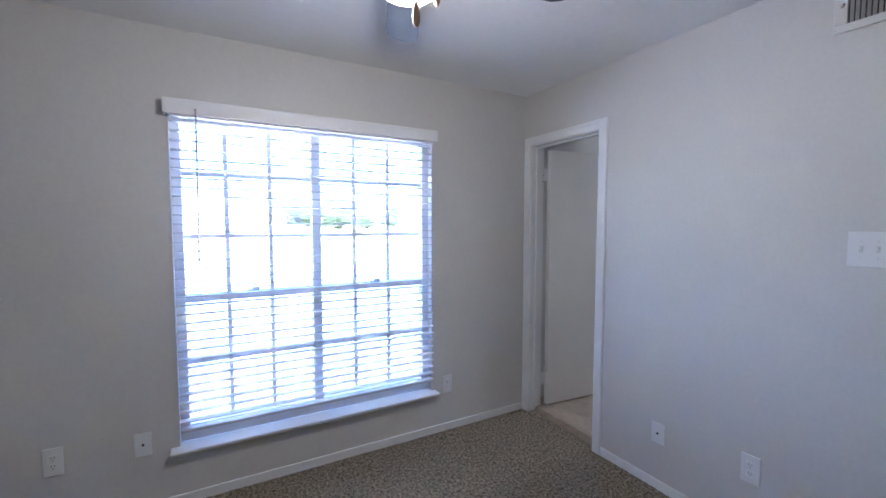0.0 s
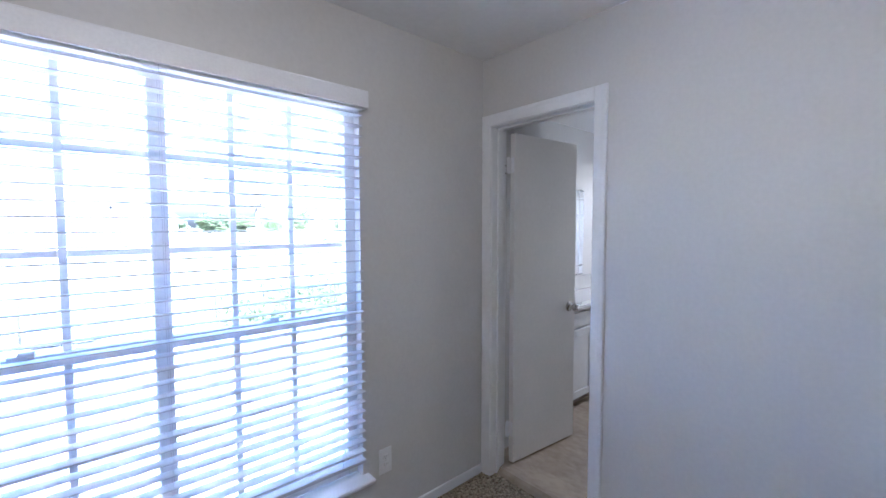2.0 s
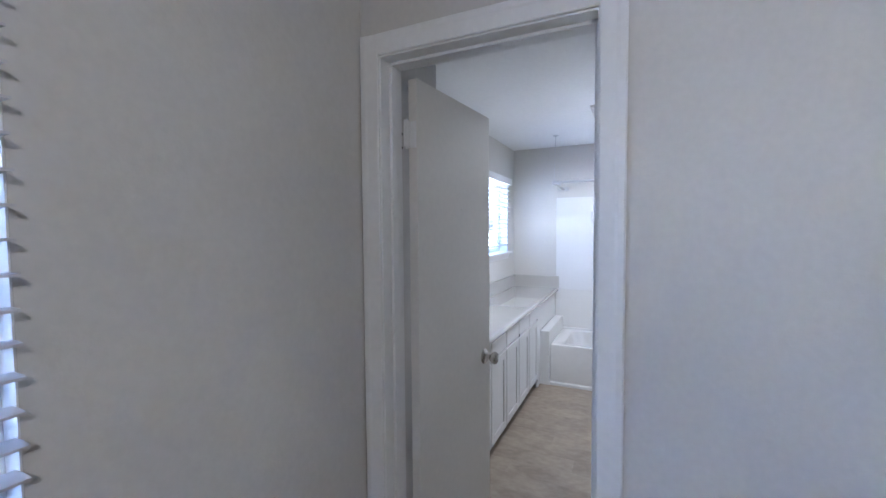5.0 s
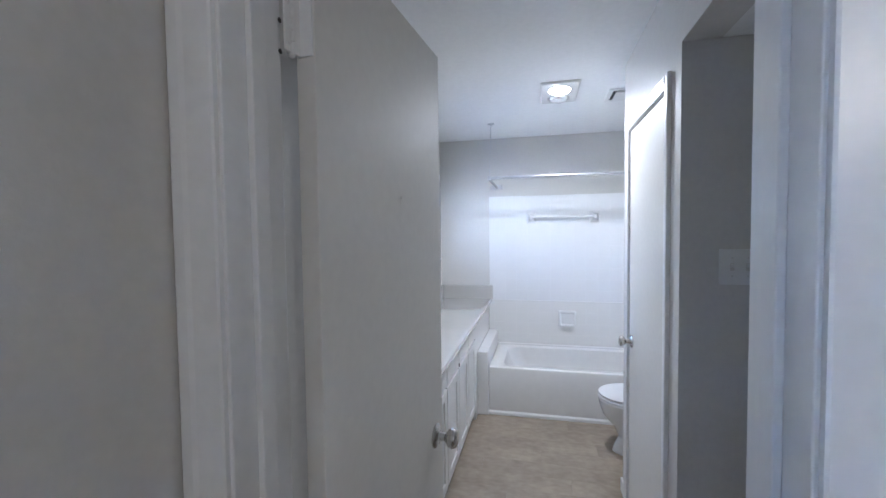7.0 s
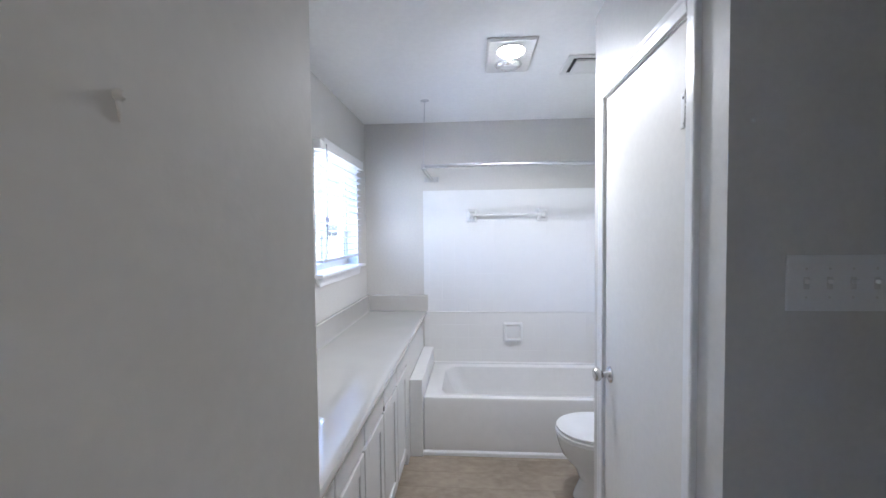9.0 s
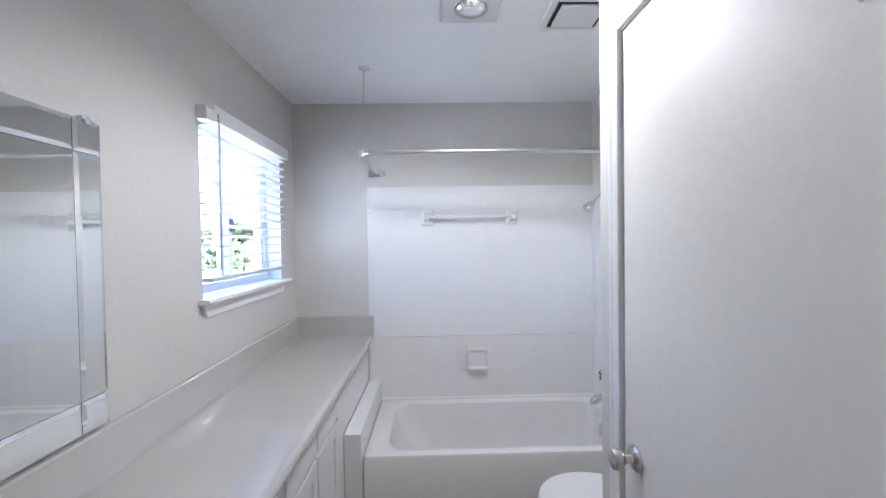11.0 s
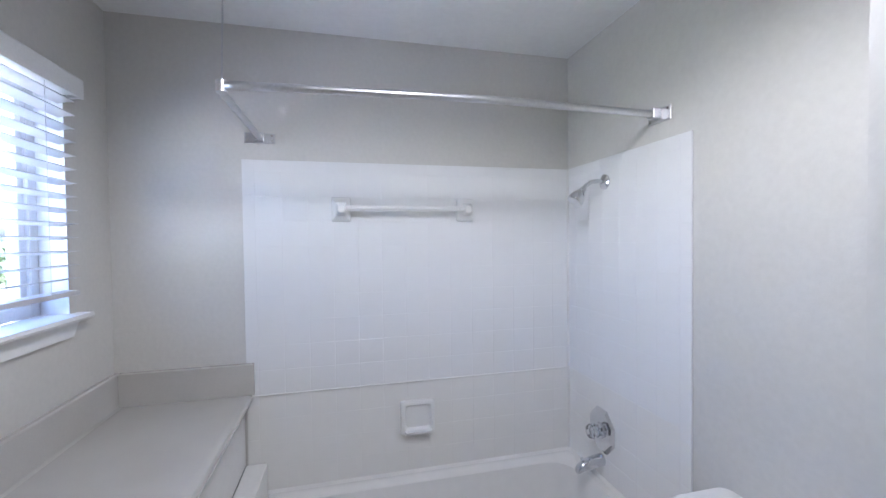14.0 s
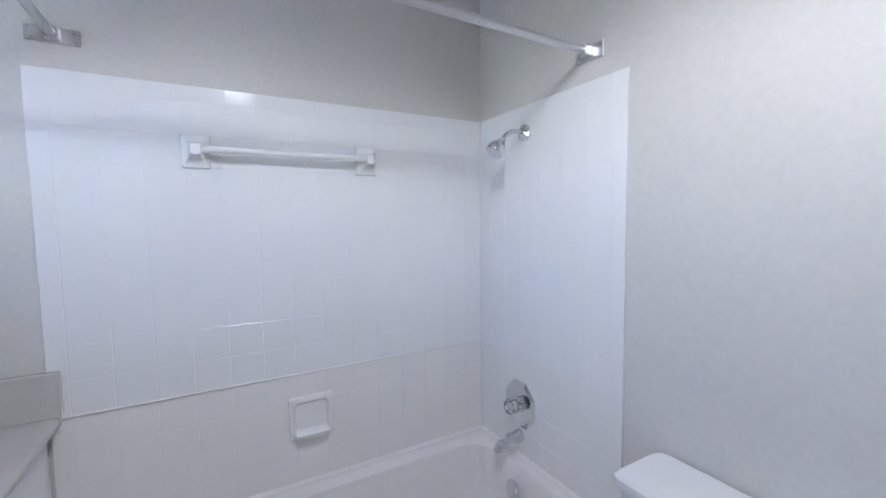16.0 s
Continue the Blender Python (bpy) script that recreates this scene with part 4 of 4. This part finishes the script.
for x, z in ((5.574, ZR - 0.026), (5.574, ZR + 0.006), (5.660, ZR - 0.026), (5.660, ZR + 0.006)):
    part("screw", lathe((x, 1.981, z), (0, 1, 0), [(0, 0.0045), (0.0015, 0.004), (0.002, 0.001)], 8), NICKEL, rod)
for y, z in ((3.404, ZR - 0.020), (3.404, ZR + 0.004), (3.503, ZR - 0.020), (3.503, ZR + 0.004)):
    part("screw", lathe((6.243, y, z), (-1, 0, 0), [(0, 0.0045), (0.0015, 0.004), (0.002, 0.001)], 8), NICKEL, rod)

# ---------- ceiling fixtures of the bathroom ----------
hl = thing("heat_lamp", (5.0, 2.915, H), "white ceiling heat lamp fixture with two round bulbs, one lit", "ceiling light")
part("plate", loft([[(x, y, z) for x, y, z in round_rect(4.795 + i, 2.792 + i, 5.205 - i, 3.036 - i, H - d, 0.012, 3)] for i, d in ((0, 0.0), (0, 0.006), (0.012, 0.014))]), VENTW, hl)
for x, mat, lab in ((4.905, BULB, "lit heat lamp bulb"), (5.075, REFLECT, "unlit silvered bulb")):
    rings = [[(x + r * math.cos(2 * math.pi * k / 28), 2.914 + r * math.sin(2 * math.pi * k / 28), H - d) for k in range(28)] for d, r in ((0.013, 0.072), (0.022, 0.072), (0.022, 0.069), (0.015, 0.069))]
    part("socket_ring", loft(rings + rings[:1], False, False), REFLECT, hl, "bright ring round the bulb", True)
    part("bulb", lathe((x, 2.914, H - 0.013), (0, 0, -1), [(0, 0.064), (0.008, 0.064), (0.020, 0.056), (0.028, 0.037), (0.032, 0.008)], 28), mat, hl, lab, True)
flood = new("heat_lamp_light", bpy.data.lights.new("heat_lamp_light", "SPOT"))
flood.data.energy = 2.1
flood.data.spot_size = radians(168)
flood.data.spot_blend = 0.5
flood.data.color = (1.0, 0.84, 0.64)
flood.data.shadow_soft_size = 0.06
flood.location = (4.905, 2.914, H - 0.125)
ev = thing("ceiling_vent", (5.15, 2.46, H), "white square ceiling exhaust grille with a slotted edge", "vent")
part("frame", boxes([(5.022, 2.325, H - 0.012, 5.272, 2.355, H - 0.0005), (5.022, 2.57, H - 0.012, 5.272, 2.602, H - 0.0005), (5.022, 2.355, H - 0.012, 5.048, 2.57, H - 0.0005), (5.246, 2.355, H - 0.012, 5.272, 2.57, H - 0.0005)], 0.003), PLATE, ev)
# Solid near-black sheet; its colour gives the slot round the cover its shade.
part("slot_ring", boxes([(5.048, 2.355, H - 0.006, 5.246, 2.57, H - 0.001)]), SLOT, ev, "dark sheet for the shaded slot round the cover")
part("cover", block(5.066, 2.373, H - 0.018, 5.228, 2.552, H - 0.007, 0.003), PLATE, ev)

# ---------- toilet ----------
CX = 5.10
wc = thing("toilet", (CX, 2.33, 0.03), "white two-piece china toilet with the lid closed", "toilet")


def oval(cx, cy, rx, ry, z, n=32, front=1.0):
    return [(cx + rx * math.cos(2 * math.pi * k / n), cy + (ry * front if math.sin(2 * math.pi * k / n) > 0 else ry) * math.sin(2 * math.pi * k / n), z) for k in range(n)]


part("bowl", loft([oval(CX, 2.36, 0.105, 0.20, 0.0305), oval(CX, 2.36, 0.10, 0.192, 0.06), oval(CX, 2.36, 0.085, 0.16, 0.13), oval(CX, 2.385, 0.10, 0.165, 0.20), oval(CX, 2.425, 0.15, 0.195, 0.28),
                   oval(CX, 2.43, 0.180, 0.215, 0.35), oval(CX, 2.43, 0.186, 0.22, 0.385), oval(CX, 2.43, 0.180, 0.215, 0.392)]), CHINA, wc, smooth=True)
part("seat", loft([oval(CX, 2.43, 0.184, 0.218, 0.393), oval(CX, 2.43, 0.190, 0.225, 0.398), oval(CX, 2.43, 0.190, 0.225, 0.408), oval(CX, 2.43, 0.184, 0.219, 0.413)]), PLATE, wc, "white plastic seat", True)
part("lid", loft([oval(CX, 2.428, 0.182, 0.218, 0.415), oval(CX, 2.428, 0.188, 0.223, 0.420), oval(CX, 2.428, 0.187, 0.222, 0.430), oval(CX, 2.428, 0.170, 0.205, 0.438), oval(CX, 2.428, 0.10, 0.14, 0.442)]), PLATE, wc, "white closed plastic lid", True)
part("tank_shelf", block(CX - 0.17, 2.0, 0.30, CX + 0.17, 2.24, 0.385, 0.03, 3), CHINA, wc, smooth=True)
part("tank", loft([round_rect(CX - 0.21, 1.992, CX + 0.21, 2.165, 0.386, 0.03), round_rect(CX - 0.235, 1.988, CX + 0.235, 2.175, 0.715, 0.03)]), CHINA, wc, smooth=True)
part("tank_lid", loft([round_rect(CX - 0.245, 1.985, CX + 0.245, 2.185, 0.716, 0.03), round_rect(CX - 0.250, 1.982, CX + 0.250, 2.19, 0.724, 0.03), round_rect(CX - 0.250, 1.982, CX + 0.250, 2.19, 0.742, 0.03),
                       round_rect(CX - 0.242, 1.985, CX + 0.242, 2.183, 0.750, 0.03)]), CHINA, wc, "white china tank lid", True)
lev = part("flush_lever", tube([(CX + 0.17, 2.176, 0.665), (CX + 0.17, 2.192, 0.665), (CX + 0.15, 2.197, 0.662), (CX + 0.09, 2.197, 0.655)], [0.009, 0.008, 0.006, 0.007], 10), CHROME, wc, "chrome flush lever", True)

# ---------- bathroom floor ----------
ZF = 0.030
fl = thing("floor_bath", (4.5, 3.0, 0.0), "taupe stone-grain vinyl plank bathroom floor", "floor", kind="structure")
part("underlay", boxes([(2.69, 0.9, -0.02, 6.25, 4.02, ZF - 0.0042)]), JOINT, fl, "joint under the planks")
PL = {}
row = 0
x = 2.70
while x < 5.48:
    y = 0.9 - (row * 0.37) % 0.914
    while y < 4.0:
        a, b = max(y, 0.9), min(y + 0.914, 4.0)
        if b - a > 0.05:
            key = round(b - a, 3)
            if key not in PL:
                me = bpy.data.meshes.new("plank")
                bm = block(0, 0, -0.004, 0.1519, key - 0.0005, 0.0, 0.0004, 1)
                bm.to_mesh(me)
                bm.free()
                me.materials.append(VINYL)
                PL[key] = me
            o = new("plank", PL[key])
            o.parent = fl
            o.location = Vector((x, a, ZF)) - BASE[fl]
        y += 0.914
    x += 0.1524
    row += 1

# ---------- outside ----------
G = -2.7
structure("ground", boxes([(-900, 4.3, G - 1, 900, 1800, G)]), GRASS, "dry pale grass field running to the horizon", "ground")
structure("road", boxes([(-60, 4.4, G - 0.5, 60, 20.2, G + 0.004)]), ASPHALT, "pale concrete car park below the window", "car park")
structure("road_far", boxes([(-14, 84, G - 0.5, 90, 108, G + 0.004)]), ASPHALT, "pale far car park", "car park")
structure("pavement", boxes([(-60, 20.2, G - 0.5, 60, 21.2, G + 0.14)]), ASPHALT, "raised concrete kerb along the car park", "kerb")
structure("lower_facade", boxes([(-1.42, 3.50, G - 0.5, 2.60, 3.63, -0.25), (2.60, 4.05, G - 0.5, 6.37, 4.18, -0.25), (-9, -9, G - 0.5, 12, 3.4, -0.3)]), STUCCO, "cream stucco storey below", "facade")


def fence(x0, x1, y):
    ob = thing("fence", ((x0 + x1) / 2, y, G), "black iron picket fence along the car park", "fence")
    for z in (0.25, 1.28):
        part("rail", block(x0, y - 0.015, G + z, x1, y + 0.015, G + z + 0.035), IRON, ob)
    n = int((x1 - x0) / 2.0)
    post = None
    for k in range(n + 1):
        if post is None:
            post = part("post", boxes([(x0 - 0.04, y - 0.04, G, x0 + 0.04, y + 0.04, G + 1.5), (x0 - 0.05, y - 0.05, G + 1.5, x0 + 0.05, y + 0.05, G + 1.54)]), IRON, ob)
        else:
            o = new("post", post.data)
            o.parent, o.location = ob, (k * 2.0, 0, 0)
    picket = None
    for k in range(int((x1 - x0) / 0.13)):
        if picket is None:
            picket = part("picket", block(x0 + 0.06, y - 0.008, G + 0.1, x0 + 0.076, y + 0.008, G + 1.42), IRON, ob)
        else:
            o = new("picket", picket.data)
            o.parent, o.location = ob, (k * 0.13, 0, 0)


fence(-9.0, 13.0, 21.7)


def car(at, angle, paint, label):
    ob = thing("car", (0, 0, 0), label, "car", "parked cars")
    body = [(-2.2, 0.35), (-2.25, 0.62), (-2.1, 0.86), (-1.2, 0.94), (1.7, 0.95), (2.2, 0.84), (2.25, 0.5), (2.2, 0.33)]
    cab = [(-1.25, 0.94), (-0.55, 1.40), (0.75, 1.43), (1.65, 0.95)]
    bm = prism(body, "y", -0.86, 0.86)
    bmesh.ops.bevel(bm, geom=bm.edges[:], offset=0.06, segments=2, affect="EDGES")
    part("body", bm, paint, ob, smooth=True)
    bm = prism(cab, "y", -0.70, 0.70)
    bmesh.ops.bevel(bm, geom=bm.edges[:], offset=0.05, segments=2, affect="EDGES")
    part("roof", bm, paint, ob, smooth=True)
    part("windscreen", prism([(-1.20, 0.98), (-0.60, 1.37), (-0.62, 1.40), (-1.24, 0.99)], "y", -0.62, 0.62), DARKGLASS, ob)
    part("rear_window", prism([(1.58, 1.0), (0.82, 1.39), (0.86, 1.42), (1.62, 1.01)], "y", -0.62, 0.62), DARKGLASS, ob)
    for s in (-1, 1):
        part("side_window", prism([(-1.0, 1.0), (-0.5, 1.35), (0.7, 1.37), (1.35, 1.0)], "y", s * 0.69, s * 0.712), DARKGLASS, ob)
        for x in (-1.4, 1.35):
            w = part("wheel", lathe((x, s * 0.68, 0.32), (0, s, 0), [(0, 0.30), (0.02, 0.32), (0.18, 0.32), (0.20, 0.29)], 20), TYRE, ob)
            part("rim", lathe((x, s * 0.87, 0.32), (0, s, 0), [(0, 0.21), (0.02, 0.19), (0.025, 0.05)], 14), RODM, w)
        part("headlight", block(-2.24, s * 0.72 - 0.13, 0.62, -2.10, s * 0.72 + 0.13, 0.76, 0.02), PLATE, ob)
        part("tail_light", block(2.12, s * 0.72 - 0.12, 0.65, 2.25, s * 0.72 + 0.12, 0.80, 0.02), CARRED, ob)
    ob.matrix_world = pose(at[0], at[1], G + 0.004, 0, 0, angle)
    return ob


c1 = car((-2.6, 18.0), 84, CARGREY, "dark grey saloon car parked nose to the fence")
c2 = car((0.3, 18.2), 88, CARGREY, "dark grey saloon car parked nose to the fence")
c3 = car((-0.9, 11.0), 8, CARRED, "red saloon car parked below the window")
c4 = car((18, 90), 0, CARWHITE, "white car far off in the car park")
c5 = car((18, 90), 0, CARGREY, "grey car far off in the car park")
c4.matrix_world = pose(6, 88, G + 0.004, 0, 0, 10)
c5.matrix_world = pose(24, 92, G + 0.004, 0, 0, 5)
for k, (x, y, a, src) in enumerate(((12, 98, 90, c4), (15.5, 98, 90, c5), (19, 98.5, 88, c4), (29, 99, 90, c5), (33, 97, 92, c4), (37, 100, 90, c5), (42, 98, 90, c4), (47, 99, 90, c5), (53, 97, 90, c5), (31, 88, 4, c4), (9, 99, 90, c5))):
    copy_thing(src, pose(x, y, G + 0.004, 0, 0, a))


def leaves(points, size, rng):
    """Many small leaf clumps as bent cards at the given points."""
    n = len(points)
    a, b = rng.normal(size=(n, 3)), rng.normal(size=(n, 3))
    a /= np.linalg.norm(a, axis=1)[:, None]
    b -= a * (a * b).sum(1)[:, None]
    b /= np.linalg.norm(b, axis=1)[:, None]
    s = size * rng.uniform(0.5, 1.3, (n, 1))
    c = np.cross(a, b) * s * 0.35
    v = np.stack([points - a * s, points - b * s * 0.6 + c, points + a * s, points + b * s * 0.6 + c], 1).reshape(-1, 3)
    i = np.arange(n) * 4
    return v.tolist(), np.stack([i, i + 1, i + 2, i + 3], -1).tolist()


def tree(x, y, height, spread, seed, label, count=1500):
    rng = np.random.default_rng(seed)
    ob = thing("tree", (x, y, G), label, "tree", "trees outside")
    trunk_h = height * 0.32
    bm = tube([(x, y, G), (x + 0.05 * height * 0.1, y, G + trunk_h * 0.6), (x + 0.02 * height, y, G + trunk_h * 1.3)], [0.035 * height, 0.028 * height, 0.02 * height], 9)
    blobs = []
    for k in range(9):
        a, r = rng.uniform(0, 6.28), rng.uniform(0.15, 0.75) * spread
        c = np.array((x + r * math.cos(a), y + r * math.sin(a), G + height * rng.uniform(0.48, 0.86)))
        blobs.append((c, spread * rng.uniform(0.28, 0.5)))
        tube([(x + 0.02 * height, y, G + trunk_h * 1.1), tuple((c + (x, y, G + trunk_h * 1.5)) / 2), tuple(c)], [0.014 * height, 0.009 * height, 0.003 * height], 6, bm)
    part("trunk", bm, BARK, ob)
    pts = []
    for k in range(count):
        c, r = blobs[rng.integers(len(blobs))]
        d = rng.normal(size=3)
        d /= np.linalg.norm(d)
        pts.append(c + d * r * (0.55 + 0.5 * rng.random()) * (1, 1, 0.7))
    v, f = leaves(np.array(pts), height * 0.045, rng)
    me = bpy.data.meshes.new("crown")
    me.from_pydata((np.array(v) - (x, y, G)).tolist(), [], f)
    me.materials.append(LEAF)
    o = new("crown", me)
    o.parent = ob
    return ob


for k, (x, y, h, s) in enumerate(((24, 112, 8.5, 4.8), (17, 118, 6.5, 3.6), (33, 120, 7.5, 4.4), (40, 118, 7, 4), (11, 119, 7, 3.5), (50, 122, 9, 5), (60, 118, 8, 5), (70, 110, 9, 5), (28, 126, 8, 5), (-26, 118, 8, 4.5))):
    tree(x, y, h, s, 20 + k, "far green broadleaf tree beside the car park")
for k, (x, y, h, s) in enumerate(((19, 15, 5.4, 2.6), (23, 19.5, 6.2, 3.0), (27, 14, 5.6, 2.8), (15.5, 19, 4.6, 2.2))):
    tree(x, y, h, s, 50 + k, "leafy green tree outside the bathroom window", 2600)


def bush(x, y, r, h, seed):
    rng = np.random.default_rng(seed)
    ob = thing("bush", (x, y, G), "loose green shrub by the fence", "bush", "shrubs outside")
    bm = bmesh.new()
    for k in range(7):
        a = rng.uniform(0, 6.28)
        tube([(x, y, G), (x + 0.3 * r * math.cos(a), y + 0.3 * r * math.sin(a), G + h * 0.4), (x + 0.7 * r * math.cos(a), y + 0.7 * r * math.sin(a), G + h * 0.75)], [0.03, 0.02, 0.008], 5, bm)
    part("stems", bm, BARK, ob)
    d = rng.normal(size=(2200, 3))
    d /= np.linalg.norm(d, axis=1)[:, None]
    rad = (0.5 + 0.55 * rng.random((2200, 1))) * (1 + 0.25 * np.sin(d[:, :1] * 7 + seed))
    p = d * rad * (r, r, h * 0.5) + (x, y, G + h * 0.52)
    p[:, 2] = np.maximum(p[:, 2], G + 0.03)
    v, f = leaves(p, 0.09, rng)
    me = bpy.data.meshes.new("foliage")
    me.from_pydata((np.array(v) - (x, y, G)).tolist(), [], f)
    me.materials.append(LEAF)
    o = new("foliage", me)
    o.parent = ob


for k, (x, y, r, h) in enumerate(((5.0, 15.8, 1.5, 1.9), (7.2, 17.0, 1.7, 2.3), (4.0, 13.2, 1.1, 1.3), (9.4, 17.4, 1.5, 2.2), (6.4, 14.2, 1.3, 1.7), (11.5, 17.0, 1.6, 2.4), (-10.5, 24.5, 1.3, 1.8))):
    bush(x, y, r, h, 80 + k)


def house(x, y, w, d, eaves, ridge, storeys, label, balconies=0, gable_front=True):
    """A gabled apartment block with windows, balconies and a roof; its front faces the walker."""
    ob = thing("apartment_building", (x, y, G), label, "building", "far apartment buildings")
    x0, x1, y0, y1 = x - w / 2, x + w / 2, y - d / 2, y + d / 2
    if gable_front:
        wall = prism([(x0, G), (x1, G), (x1, G + eaves), (x, G + ridge), (x0, G + eaves)], "y", y0, y1)
        o = w / 2 + 0.6
        k = (ridge - eaves) / (w / 2)
        roof = prism([(x - o, G + ridge - k * o), (x, G + ridge), (x + o, G + ridge - k * o), (x + o, G + ridge - k * o + 0.35), (x, G + ridge + 0.35), (x - o, G + ridge - k * o + 0.35)], "y", y0 - 0.7, y1 + 0.7)
    else:
        wall = prism([(y0, G), (y1, G), (y1, G + eaves), (y, G + ridge), (y0, G + eaves)], "x", x0, x1)
        o = d / 2 + 0.6
        k = (ridge - eaves) / (d / 2)
        roof = prism([(y - o, G + ridge - k * o), (y, G + ridge), (y + o, G + ridge - k * o), (y + o, G + ridge - k * o + 0.35), (y, G + ridge + 0.35), (y - o, G + ridge - k * o + 0.35)], "x", x0 - 0.7, x1 + 0.7)
    part("wall", wall, STUCCO, ob)
    part("roof", roof, ROOF, ob)
    step = eaves / storeys
    n = max(2, int(w / 3.6))
    for s in range(storeys):
        for k in range(n):
            wx, wz = x0 + (k + 0.5) * w / n, G + s * step + 1.0
            if k < balconies:
                bal = part("balcony", boxes([(wx - 1.4, y0 - 1.5, wz - 0.9, wx + 1.4, y0, wz - 0.75), (wx - 1.4, y0 - 1.5, wz - 0.75, wx + 1.4, y0 - 1.42, wz + 0.2), (wx - 1.45, y0 - 1.5, wz - 0.75, wx - 1.3, y0 - 1.35, wz + step - 1.0),
                                             (wx + 1.3, y0 - 1.5, wz - 0.75, wx + 1.45, y0 - 1.35, wz + step - 1.0)]), STUCCO, ob)
                part("balcony_door", block(wx - 1.0, y0 - 0.03, wz - 0.7, wx + 1.0, y0 + 0.02, wz + 1.3), DARKGLASS, ob)
            else:
                wi = part("window", boxes([(wx - 0.65, y0 - 0.06, wz - 0.05, wx + 0.65, y0 - 0.002, wz + 1.35)]), TRIM, ob)
                part("pane", block(wx - 0.55, y0 - 0.08, wz + 0.05, wx + 0.55, y0 - 0.062, wz + 1.25), DARKGLASS, wi)


house(-14.5, 116, 16, 12, 8.2, 11.4, 3, "far cream apartment block with balconies and a grey roof", 3, False)
house(-2.0, 112, 13, 14, 8.4, 12.0, 3, "far cream gabled apartment block", 0)
house(1.5, 104, 8, 8, 5.6, 7.2, 2, "low cream wing with two balconies on the far block", 2, False)
house(10.0, 114, 12, 14, 6.2, 10.0, 2, "far cream gabled apartment block beside the trees", 0)
house(-36.0, 120, 20, 12, 8.2, 11.0, 3, "far cream apartment block with balconies and a grey roof", 4, False)
house(62.0, 150, 30, 14, 9.0, 13.0, 3, "far pale apartment block behind the trees", 0, False)
